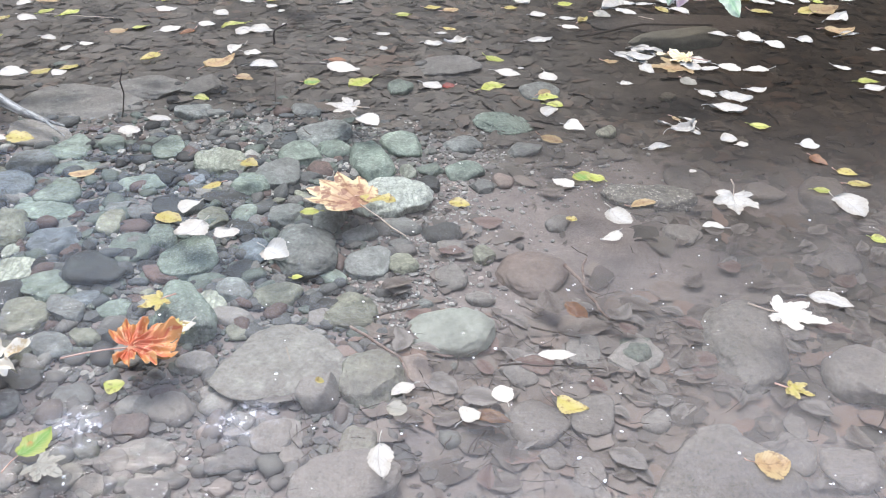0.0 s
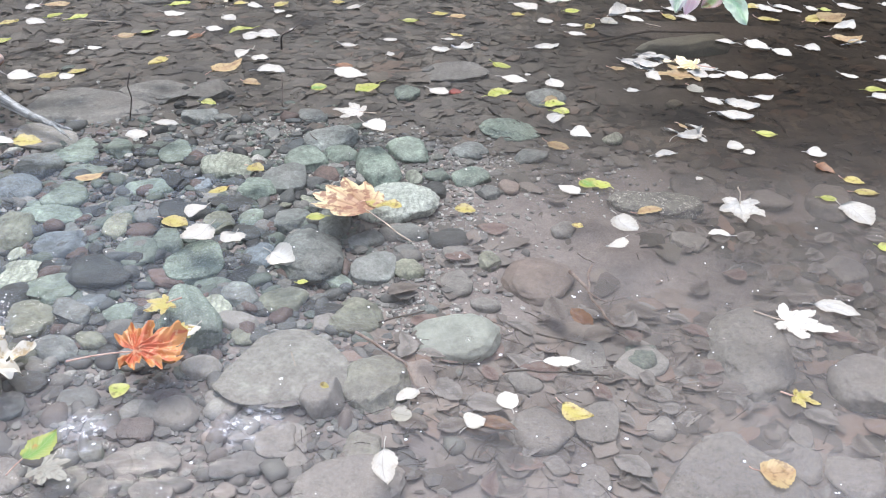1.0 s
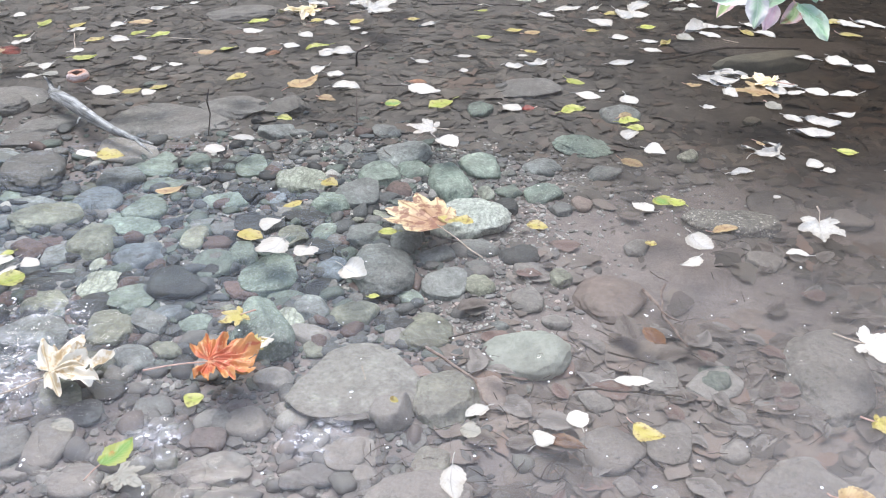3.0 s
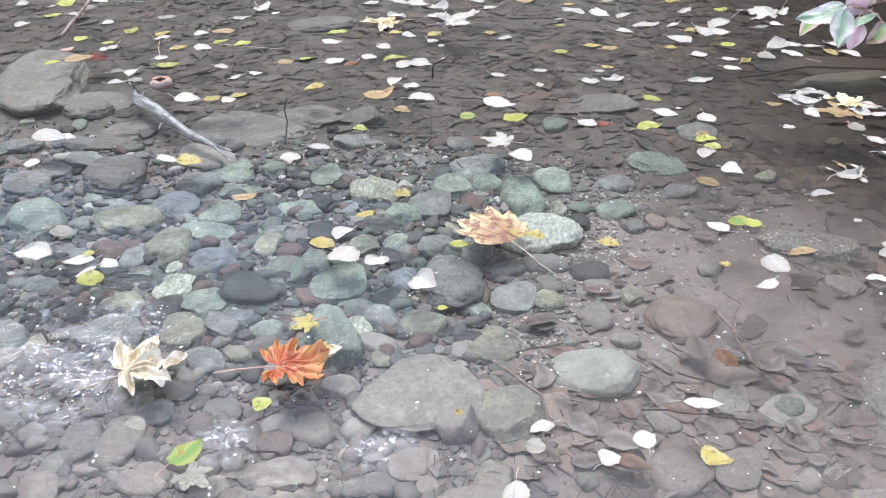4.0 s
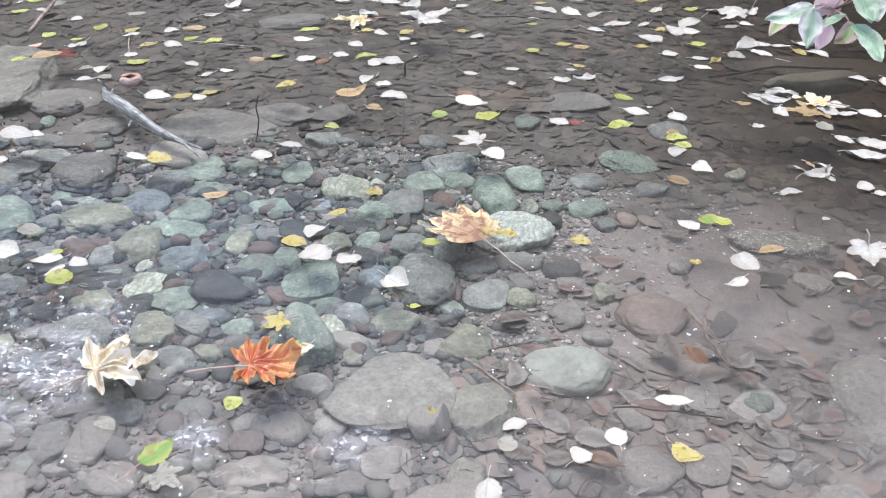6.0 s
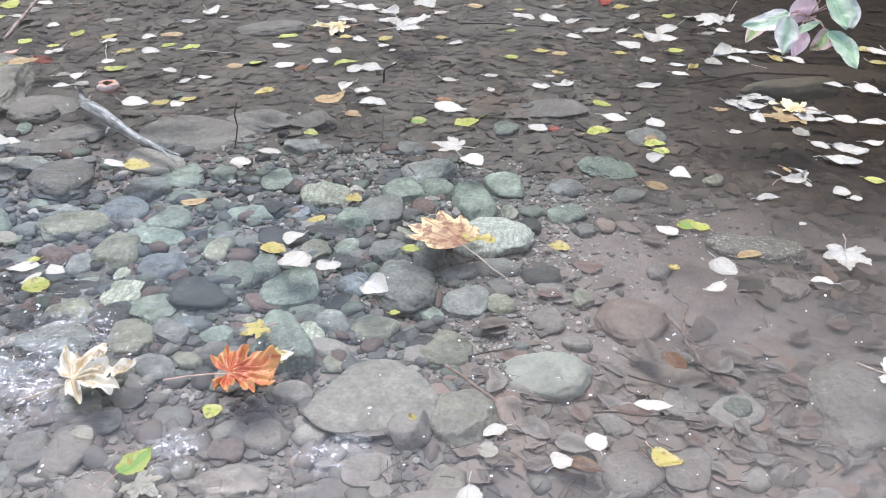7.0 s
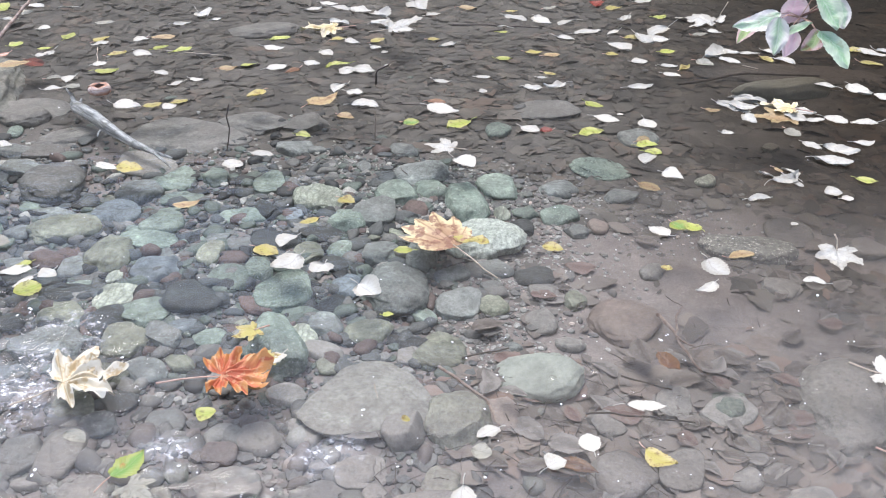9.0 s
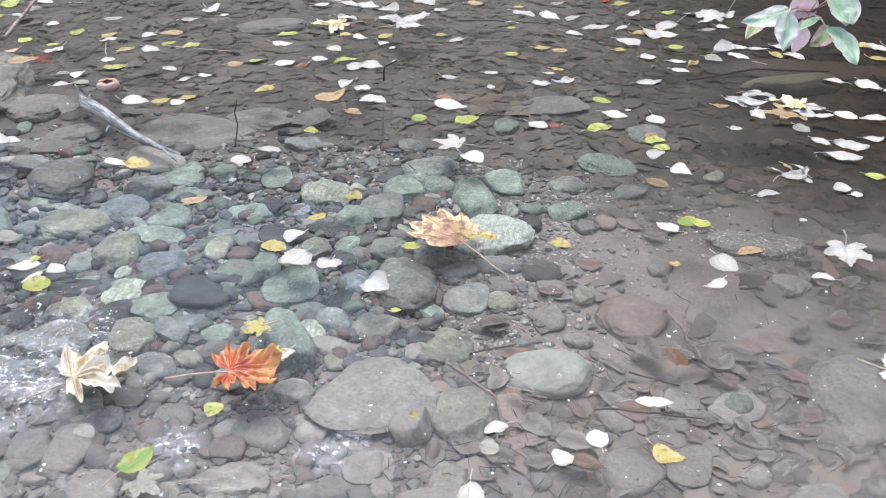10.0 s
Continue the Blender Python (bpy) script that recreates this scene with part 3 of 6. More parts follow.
# ---- leaves ----
def tube(path, radii, sides=6):
    """Vertices and faces of a tapered tube along a path."""
    verts, faces = [], []
    path = [Vector(p) for p in path]
    for k, p in enumerate(path):
        d = (path[min(k + 1, len(path) - 1)] - path[max(k - 1, 0)]).normalized()
        a = d.cross(Vector((0.13, 0.31, 0.94))).normalized()
        b = d.cross(a)
        for s in range(sides):
            g = 2 * math.pi * s / sides
            verts.append(tuple(p + (a * math.cos(g) + b * math.sin(g)) * radii[k]))
    n = len(path)
    for k in range(n - 1):
        for s in range(sides):
            t = (s + 1) % sides
            faces.append((k * sides + s, k * sides + t, (k + 1) * sides + t, (k + 1) * sides + s))
    faces.append(tuple(range(sides))[::-1])
    faces.append(tuple((n - 1) * sides + s for s in range(sides)))
    return verts, faces


def with_uv(me, uvs):
    layer = me.uv_layers.new(name="leaf")
    for loop in me.loops:
        layer.data[loop.index].uv = uvs[loop.vertex_index]
    return me


def blade(length, ratio, curl, seed, material, teeth=True, rows=18, half=4):
    """An oval toothed blade from its stem at the origin along +x, with a given upward curl."""
    rnd = random.Random(seed)
    verts, uvs, faces = [], [], []
    bend, twist = rnd.uniform(-0.17, 0.17), rnd.uniform(-0.25, 0.25)
    root, taper = (rnd.uniform(0.45, 0.75), rnd.uniform(0.62, 1.05)) if teeth else (0.62, 0.8)
    peak = (root / (root + taper)) ** root * (taper / (root + taper)) ** taper
    lift = rnd.uniform(0.3, 1.0)
    n = 2 * half + 1
    off = rnd.uniform(0, 90)
    skew, fold = rnd.uniform(-0.18, 0.18), rnd.choice((0.0, 0.0, 0.25, 0.6, 0.6) if teeth else (0.0, 0.2))
    tip = rnd.uniform(-0.2, 1.2) if teeth else 0.0
    for i in range(rows + 1):
        u = i / rows
        w = 0.5 * ratio * length * max(0.02, u ** root * (1 - u) ** taper / peak)
        for j in range(n):
            v = (j - half) / half
            jag = 1 + (0.06 if i % 2 else -0.05) * (abs(v) == 1) * (1.0 if teeth else 0.6)
            y = v * w * jag * (1 + skew * (1 if v > 0 else -1)) * (1 + 0.22 * teeth * noise.noise((u * 4 + off, 3.0 if v > 0 else 9.0, 0.0)))
            x = u * length + (0.03 * length * abs(v) * (1 - u) if teeth else 0)
            z = curl * (0.30 * abs(v) ** 2 * w + lift * 0.18 * length * (u - 0.5) ** 2 + twist * y * (u - 0.4))
            z += 0.10 * length * (0.2 + curl) * noise.noise((u * 3 + off, v * 1.6, 0.0)) + 0.03 * length * noise.noise((u * 8 + off, v * 4.0, 5.0))
            z += curl * tip * length * 1.4 * max(0.0, u - 0.66) ** 2 * (1 if tip > 0 else 0.3)
            if v > 0:
                z += curl * fold * v * w
                y *= 1 - 0.3 * min(1.0, curl * fold)
            verts.append((x, y + bend * length * math.sin(math.pi * u), z))
            uvs.append((u, v))
    for i in range(rows):
        for j in range(n - 1):
            a = i * n + j
            faces.append((a, a + 1, a + n + 1, a + n))
    low = min(v[2] for v in verts)
    return with_uv(mesh_from("blade", [(a, b, c - low) for a, b, c in verts], faces, material), uvs)


def stem_mesh(points, r0, r1, material):
    n = len(points)
    verts, faces = tube(points, [r0 + (r1 - r0) * k / (n - 1) for k in range(n)], 5)
    return mesh_from("stem", verts, faces, material)


LEAF_WORDS = {
    "pale": "pale whitish fallen leaf", "cream": "cream-coloured fallen leaf", "straw": "straw-yellow fallen leaf", "dull": "dull greyish waterlogged leaf", "yellow": "yellow fallen leaf with brown spots",
    "lime": "yellow-green fallen leaf", "green": "green fallen leaf with yellowing edge", "orange": "orange-red fallen leaf", "mottled": "mottled tan and brown leaf",
    "tan": "tan fallen leaf", "brown": "brown wilted leaf", "red": "dark red fallen leaf", "turning": "green fallen leaf turning rust-orange", "rosy": "rosy-brown curled fallen leaf", "sunk brown": "dark brown waterlogged leaf", "sunk grey": "greyish silted leaf", "sunk russet": "russet waterlogged leaf"}
leaf_count = 0


def oval_leaf(x, y, length, turn, ratio, look_of, curl=0.35, stem=0.22, z=0.003):
    """A floating oval leaf whose stem joins at (x, y); turn is the way its tip points."""
    global leaf_count
    leaf_count += 1
    rnd = random.Random(leaf_count * 13 + 5)
    ob = new("fallen_leaf")
    ob.empty_display_size = 0.02
    ob.matrix_world = pose(x, y, z, rnd.uniform(-2, 2), 0, turn)
    face = part("blade", blade(length, ratio, curl, leaf_count, LEAVES[look_of]), ob)
    if stem:
        side, up = rnd.uniform(-0.5, 0.5), rnd.choice((0.0, 0.05, 0.5))
        s = stem * length
        v0 = face.data.vertices[4].co
        pts = [(0.02 * length, v0.y, v0.z + 0.001), (-0.35 * s, 0.1 * side * s, v0.z + 0.2 * up * s + 0.001), (-0.75 * s, 0.35 * side * s, v0.z * 0.5 + 0.6 * up * s + 0.001), (-s, 0.7 * side * s, up * s + 0.002)]
        part("stem", stem_mesh(pts, 0.0011, 0.0016, LEAVES[look_of] if look_of in ("pale", "cream", "lime") else STEM), ob)
    state = ", curled," if curl > 0.6 else ","
    return tagged(ob, LEAF_WORDS[look_of] + state + (" floating on the water" if z > -0.02 else " lying under the water"), "leaf", "leaves on the water" if z > -0.02 else "sunken leaves")


def curled_leaf(x, y, radius, turn, look_of):
    """A dry leaf rolled up into a cup that lies open on the water; turn is the way of its gap."""
    global leaf_count
    leaf_count += 1
    verts, uvs, faces, around, across = [], [], [], 28, 9
    for i in range(around):
        u = i / (around - 1)
        a = 0.25 + 5.8 * u
        for j in range(across):
            v = j / (across - 1)
            lean = -0.9 + 3.0 * v
            r = radius * (1 + 0.18 * noise.noise((u * 4, v * 2, 1.0))) + 0.55 * radius * math.cos(lean)
            verts.append((r * math.cos(a), 0.85 * r * math.sin(a), radius * (0.55 + 0.62 * math.sin(lean) + 0.16 * noise.noise((u * 7, v * 3, 5.0)))))
            uvs.append((u, 2 * v - 1))
    for i in range(around - 1):
        for j in range(across - 1):
            a = i * across + j
            faces.append((a, a + across, a + across + 1, a + 1))
    ob = new("fallen_leaf", with_uv(mesh_from("fallen_leaf", verts, faces, LEAVES[look_of]), uvs))
    ob.matrix_world = pose(x, y, 0.002, 0, 0, turn)
    return tagged(ob, "pale rosy-brown leaf rolled into a cup on the water", "leaf", "leaves on the water")


LOBES = ((0.0, 1.0), (0.84, 0.82), (-0.84, 0.82), (1.72, 0.58), (-1.72, 0.58))


def maple_edge(angle, lobes, wide, hollow):
    """How far the edge of a lobed leaf lies from its stem joint in one direction, and which lobe it belongs to."""
    of = min(range(len(lobes)), key=lambda i: abs(angle - lobes[i][0]))
    best = hollow * max(0.12, 1 - (abs(angle - lobes[of][0]) / 0.7) ** 2)
    for i, (axis, long) in enumerate(lobes):
        d = abs(angle - axis)
        if d > 1.2:
            continue
        for k in range(44, 8, -1):
            r = long * k / 44
            s = r * math.cos(d) / long
            tooth = 1 + 0.45 * ((s * 3.3) % 1.0) * (s > 0.3)
            if r * math.sin(d) <= wide * long * (1.02 - s) ** 0.62 * min(1.0, 0.45 + s) * tooth:
                if r > best:
                    best, of = r, i
                break
    return best, of


def maple_leaf(x, y, length, turn, look_of, curl=0.4, stem=((-0.2, 0.0, 0.0), (-0.6, 0.05, 0.0)), spread=1.0, full=0.0, z=0.004, shape=None, pleat=0.0, slim=0.30):
    """A big leaf of toothed lobes whose stem joins at (x, y); turn is the way its tip points. Shape gives each lobe's angle in degrees and its reach."""
    global leaf_count
    leaf_count += 1
    rnd = random.Random(leaf_count * 17 + 3)
    lobes = [(axis + rnd.uniform(-0.1, 0.1), long * rnd.uniform(0.88, 1.08)) for axis, long in LOBES]
    lobes[0] = (0.0, 1.0)
    if shape:
        lobes = [(radians(axis), long) for axis, long in shape]
    lift = [rnd.uniform(-0.1, 0.5) for _ in lobes]
    rings, n = 9, 190
    verts, uvs, faces = [(0.0, 0.0, 0.0)], [(0.0, 0.0)], []
    edge = [maple_edge(-2.55 + 5.1 * k / (n - 1), lobes, slim + 0.2 * full, 0.26 + 0.75 * full) for k in range(n)]
    for ring in range(1, rings + 1):
        f = ring / rings
        for k, (reach, of) in enumerate(edge):
            angle = -2.55 + 5.1 * k / (n - 1)
            r = f * reach
            px, py = r * math.cos(angle), r * math.sin(angle) * spread
            off = abs(math.sin(angle - lobes[of][0]))
            zz = lift[of] * 0.42 * r * r + 0.22 * r * off + 0.13 * noise.noise((px * 2.4 + leaf_count * 5, py * 2.4, 0.4)) + 0.07 * noise.noise((px * 6 + leaf_count, py * 6, 3.4)) + 0.025 * noise.noise((px * 15, py * 15 + leaf_count, 1.4))
            zz += pleat * r * (0.30 * noise.noise((angle * 3.1, r * 2.2, leaf_count * 1.7)) + 0.16 * noise.noise((angle * 8.3, r * 4.0, leaf_count * 2.9)))
            verts.append((px, py, curl * zz))
            uvs.append((r * 0.8, 0.0 if off * r < 0.012 else min(1.0, 0.12 + 0.8 * f ** 2.5)))
    for k in range(n - 1):
        faces.append((0, 1 + k, 2 + k))
    for ring in range(rings - 1):
        for k in range(n - 1):
            a = 1 + ring * n + k
            faces.append((a, a + n, a + n + 1, a + 1))
    low = sorted(v[2] for v in verts)[len(verts) // 12]
    verts = [(a * length, b * length, max(0.0, c - low) * length) for a, b, c in verts]
    ob = new("maple_leaf")
    ob.empty_display_size = 0.04
    part("blade", with_uv(mesh_from("blade", verts, faces, LEAVES[look_of]), uvs), ob)
    ob.matrix_world = pose(x, y, z, rnd.uniform(-2, 2), rnd.uniform(-2, 2), turn)
    if stem:
        pts = [(0.04 * length, 0, 0.003)] + [(a * length, b * length, c * length + 0.002) for a, b, c in stem]
        part("stem", stem_mesh(pts, 0.0018, 0.0026, PALE_TWIG if look_of in ("cream", "pale", "mottled") else STEM), ob)
    return tagged(ob, LEAF_WORDS[look_of].replace("leaf", "maple leaf") + ", lobed, floating on the water", "maple leaf", "leaves on the water")


def twig(points, r0, r1, material=TWIG, label="thin dark wet twig lying in the stream"):
    pts = []
    for a, b in zip(points, points[1:]):
        a, b = Vector(a), Vector(b)
        for k in range(4):
            p = a.lerp(b, k / 4)
            pts.append(p + (0.004 if r0 < 0.0026 else 0.011) * Vector((noise.noise(p * 17), noise.noise(p * 17 + Vector((9, 0, 0))), 0)))
    pts.append(Vector(points[-1]))
    verts, faces = tube(pts, [r0 + (r1 - r0) * k / (len(pts) - 1) for k in range(len(pts))], 6)
    return tagged(new("twig", mesh_from("twig", verts, faces, material)), label, "twig")


# ---- things, placed ----
# stones, the larger ones first
stone(-0.384, 2.030, 0.315, 0.318, 6, 'mossy', 0.050, 0.42, 0.25, 4)
stone(-0.174, 1.968, 0.162, 0.168, 2, 'olive', 0.062, 0.0, 0.0, 1)
stone(0.030, 2.187, 0.224, 0.163, -6, 'celadon', 0.056, 0.0, 0.0, 1)
stone(0.835, 2.195, 0.205, 0.345, -4, 'mossy', 0.055, 0.0, 0.0, 0)
stone(-0.415, 2.530, 0.176, 0.238, 14, 'grey', 0.055, 0.0, 0.0, 0)
stone(-0.188, 2.879, 0.265, 0.225, 29, 'white')
stone(0.264, 2.486, 0.186, 0.205, -20, 'pink', 0.038, -0.10, 0.0, 0)
stone(-1.751, 3.095, 0.215, 0.315, 19, 'dusky', 0.055, 0.0, 0.0, 0)
stone(-1.397, 3.530, 0.440, 0.290, -9, 'slate', 0.045)
stone(-1.168, 3.690, 0.260, 0.170, -5, 'slate', 0.040)
stone(-0.965, 3.715, 0.177, 0.150, -14, 'slate', 0.036)
stone(-1.565, 2.779, 0.232, 0.170, 17, 'olive')
stone(-1.434, 2.897, 0.154, 0.136, 54, 'blue')
stone(-1.262, 2.866, 0.135, 0.149, 11, 'green')
stone(-1.263, 2.741, 0.186, 0.095, 4, 'green')
stone(-1.351, 2.635, 0.143, 0.177, 0, 'olive')
stone(-1.431, 2.546, 0.092, 0.123, 13, 'grey')
stone(-1.532, 2.580, 0.090, 0.128, 53, 'red')
stone(-1.485, 2.627, 0.086, 0.063, 28, 'red')
stone(-1.173, 2.563, 0.139, 0.148, 10, 'blue')
stone(-1.241, 2.407, 0.137, 0.116, 44, 'pale')
stone(-1.003, 2.410, 0.169, 0.176, 25, 'dark')
stone(-1.118, 2.324, 0.133, 0.119, 31, 'green')
stone(-1.219, 2.278, 0.114, 0.139, 14, 'dark')
stone(-1.369, 2.306, 0.125, 0.115, 17, 'olive')
stone(-1.395, 2.411, 0.159, 0.088, 8, 'dark')
stone(-1.287, 2.516, 0.052, 0.068, 3, 'pale')
stone(-1.390, 2.461, 0.109, 0.037, 12, 'green')
stone(-1.307, 3.156, 0.124, 0.159, -3, 'green')
stone(-1.413, 3.064, 0.154, 0.165, -8, 'grey')
stone(-1.251, 3.029, 0.156, 0.073, 12, 'green')
stone(-1.179, 3.194, 0.083, 0.129, 31, 'green')
stone(-0.991, 2.276, 0.077, 0.083, -5, 'blue')
stone(-1.042, 2.229, 0.101, 0.146, 40, 'grey')
stone(-1.133, 2.176, 0.131, 0.149, -16, 'olive', 0.05, sides=3)
stone(-1.029, 2.670, 0.085, 0.119, 5, 'olive')
stone(-1.056, 2.528, 0.039, 0.074, 26, 'dark')
stone(-1.485, 2.247, 0.066, 0.097, 10, 'dark')
stone(-1.716, 2.671, 0.038, 0.071, 4, 'green')
stone(-1.717, 2.750, 0.089, 0.088, -3, 'grey')
stone(-1.259, 2.234, 0.041, 0.072, 25, 'red')
stone(-1.482, 2.317, 0.063, 0.066, -4, 'red')
stone(-1.661, 2.890, 0.152, 0.063, 16, 'grey')
stone(-0.933, 2.535, 0.124, 0.149, 28, 'green')
stone(-0.858, 2.594, 0.090, 0.125, 10, 'speckled')
stone(-0.816, 2.418, 0.147, 0.085, -23, 'red')
stone(-0.755, 2.488, 0.164, 0.195, 15, 'speckled')
stone(-0.677, 2.392, 0.101, 0.056, 15, 'green')
stone(-0.564, 2.537, 0.092, 0.114, 12, 'blue')
stone(-0.591, 2.442, 0.078, 0.079, 11, 'dark')
stone(-0.503, 2.728, 0.120, 0.125, 55, 'grey')
stone(-0.365, 2.731, 0.098, 0.161, -1, 'grey')
stone(-0.768, 3.059, 0.172, 0.166, -4, 'pale')
stone(-0.643, 2.925, 0.123, 0.124, 6, 'speckled')
stone(-0.562, 3.000, 0.141, 0.173, 5, 'grey')
stone(-0.924, 2.954, 0.063, 0.113, 27, 'dark')
stone(-0.828, 2.932, 0.066, 0.068, 13, 'blue')
stone(-0.993, 2.911, 0.164, 0.083, 2, 'green')
stone(-0.840, 2.760, 0.149, 0.131, 20, 'dark')
stone(-0.713, 2.835, 0.136, 0.069, 0, 'dark')
stone(-0.627, 2.741, 0.077, 0.096, -9, 'green')
stone(-0.949, 2.739, 0.101, 0.076, 15, 'grey')
stone(-0.722, 2.706, 0.086, 0.113, 10, 'olive')
stone(-0.626, 2.659, 0.088, 0.087, -8, 'dark')
stone(-0.422, 3.035, 0.083, 0.095, 18, 'red')
stone(-0.503, 3.142, 0.145, 0.162, -8, 'green')
stone(-0.391, 3.207, 0.111, 0.107, 12, 'green')
stone(-0.969, 3.154, 0.108, 0.143, 18, 'green')
stone(-0.464, 2.327, 0.129, 0.111, 17, 'olive')
stone(-0.346, 2.358, 0.081, 0.031, 21, 'grey')
stone(-0.590, 2.332, 0.090, 0.111, 27, 'grey')
stone(-0.702, 2.334, 0.048, 0.058, -0, 'red')
stone(-0.256, 3.108, 0.129, 0.227, 18, 'speckled')
stone(-0.152, 3.256, 0.143, 0.168, 25, 'green')
stone(-0.058, 2.989, 0.077, 0.101, 17, 'dark')
stone(-0.001, 2.680, 0.122, 0.106, 8, 'dark')
stone(-0.223, 2.498, 0.125, 0.140, -6, 'grey')
stone(-0.123, 2.501, 0.095, 0.096, 6, 'olive')
stone(0.205, 3.051, 0.072, 0.090, 31, 'pink')
stone(0.293, 3.316, 0.123, 0.098, 44, 'grey')
stone(0.070, 3.107, 0.133, 0.110, 25, 'speckled')
stone(-0.127, 3.071, 0.050, 0.075, 24, 'pale')
stone(0.226, 3.551, 0.208, 0.190, 13, 'speckled', 0.020)
stone(0.700, 3.007, 0.297, 0.159, -1, 'gritty', 0.042)
stone(0.615, 3.501, 0.068, 0.101, -21, 'pale')
# low ledge; its dark tone also stands for the shadow band under it
stone(1.150, 4.771, 0.857, 0.243, 1, 'dusky', 0.050)
stone(0.863, 3.150, 0.158, 0.180, -8, 'slate', 0.020)
stone(-1.028, 2.073, 0.125, 0.088, -20, 'grey')
stone(-0.898, 1.872, 0.097, 0.093, 5, 'grey')
stone(-1.207, 1.716, 0.095, 0.105, 7, 'grey')
stone(-1.104, 1.707, 0.099, 0.131, 4, 'silted')
stone(-0.994, 1.596, 0.122, 0.081, -2, 'silted')
stone(-0.735, 1.776, 0.082, 0.082, 2, 'red')
stone(-1.327, 2.130, 0.213, 0.145, -3, 'grey', 0.055)
stone(-0.655, 1.850, 0.110, 0.101, -21, 'silted')
stone(-0.305, 1.912, 0.099, 0.123, 3, 'silted', 0.060)
stone(-0.386, 1.761, 0.120, 0.102, 11, 'silted')
stone(-0.254, 2.266, 0.140, 0.139, 6, 'olive')
stone(-0.631, 2.018, 0.097, 0.076, 17, 'silted')
stone(-0.690, 2.185, 0.150, 0.265, 16, 'speckled', 0.075, 0.35, 0.5, 5)
stone(0.203, 2.031, 0.105, 0.097, -3, 'silted')
stone(0.245, 1.842, 0.152, 0.163, 12, 'silted')
stone(0.379, 1.888, 0.102, 0.136, -11, 'silted')
stone(0.516, 2.119, 0.158, 0.118, 17, 'silted')
stone(0.537, 1.884, 0.074, 0.080, 8, 'silted')
stone(0.682, 1.833, 0.113, 0.075, 1, 'silted')
stone(-1.468, 4.890, 0.346, 0.183, 14, 'silted')
stone(-1.878, 3.490, 0.304, 0.145, 19, 'slate', 0.035)
stone(-0.958, 3.489, 0.140, 0.121, 23, 'grey')
stone(-0.442, 3.321, 0.187, 0.149, 10, 'grey')
stone(-0.532, 3.513, 0.109, 0.094, 1, 'grey')
stone(-0.185, 3.796, 0.106, 0.124, 17, 'green')
stone(-0.008, 4.045, 0.279, 0.198, 8, 'slate', 0.022)
stone(0.382, 3.852, 0.148, 0.150, 19, 'grey')
stone(0.109, 2.351, 0.080, 0.062, 1, 'silted')
stone(0.018, 2.602, 0.096, 0.078, 12, 'silted')
stone(0.125, 2.571, 0.068, 0.089, 2, 'olive')
stone(0.023, 2.435, 0.091, 0.098, 11, 'silted')
stone(-0.337, 2.236, 0.070, 0.064, 8, 'silted')
stone(-0.538, 1.881, 0.070, 0.080, 7, 'silted')
stone(-0.545, 1.776, 0.061, 0.049, 21, 'pink')
stone(-0.477, 1.779, 0.074, 0.041, 10, 'silted')
stone(-0.666, 1.694, 0.098, 0.087, 6, 'grey')
stone(-0.738, 1.655, 0.064, 0.072, 28, 'silted')
stone(-0.341, 1.698, 0.059, 0.059, 13, 'silted')
stone(-0.947, 1.731, 0.052, 0.046, 18, 'red')
stone(-1.061, 1.834, 0.081, 0.083, 17, 'grey')
stone(-1.045, 1.929, 0.081, 0.074, 2, 'dark')
stone(-0.545, 2.154, 0.062, 0.072, 22, 'olive')
stone(-0.946, 2.117, 0.059, 0.094, 47, 'olive')
stone(-0.901, 2.238, 0.083, 0.091, 59, 'green')
stone(-0.546, 2.631, 0.053, 0.074, 20, 'dark')
stone(-0.407, 2.611, 0.044, 0.055, 17, 'green')
stone(-0.257, 2.644, 0.108, 0.074, 20, 'grey')
stone(-0.130, 2.705, 0.111, 0.094, 20, 'grey')
stone(-0.132, 2.601, 0.072, 0.058, 22, 'grey')
stone(0.067, 3.327, 0.139, 0.109, 27, 'grey')
stone(-0.049, 3.106, 0.087, 0.082, 28, 'green')
stone(0.126, 3.003, 0.077, 0.073, 10, 'grey')
stone(-0.205, 1.608, 0.266, 0.170, 12, 'silted', 0.060)
stone(0.659, 1.681, 0.330, 0.320, 8, 'mossy', 0.080, 0.5, 0.3, 4)
stone(1.136, 2.081, 0.209, 0.220, 13, 'silted', 0.070)
stone(0.994, 1.751, 0.148, 0.142, -0, 'silted')
stone(-0.474, 1.682, 0.124, 0.087, 24, 'blue')
stone(-0.670, 1.680, 0.121, 0.099, -4, 'silted')
stone(0.862, 1.789, 0.093, 0.117, -17, 'silted')
stone(0.885, 1.875, 0.055, 0.083, -14, 'silted')
stone(-0.806, 1.692, 0.062, 0.073, 44, 'green')
stone(-0.570, 1.908, 0.057, 0.061, 26, 'silted')
stone(-0.644, 1.576, 0.090, 0.076, -7, 'grey')
stone(0.348, 1.689, 0.080, 0.086, 1, 'silted')
stone(0.266, 1.732, 0.067, 0.064, -1, 'silted')
stone(0.562, 2.002, 0.045, 0.071, 5, 'silted')
stone(0.952, 1.771, 0.092, 0.065, -72, 'grey')
stone(1.110, 3.070, 0.143, 0.119, 8, 'silted')
stone(1.237, 2.655, 0.125, 0.137, 0, 'silted')
stone(1.311, 3.059, 0.150, 0.197, -16, 'silted')
stone(0.762, 2.778, 0.127, 0.101, -11, 'silted')
stone(0.532, 2.149, 0.093, 0.118, 2, 'green')
stone(0.377, 2.129, 0.090, 0.115, -2, 'silted')
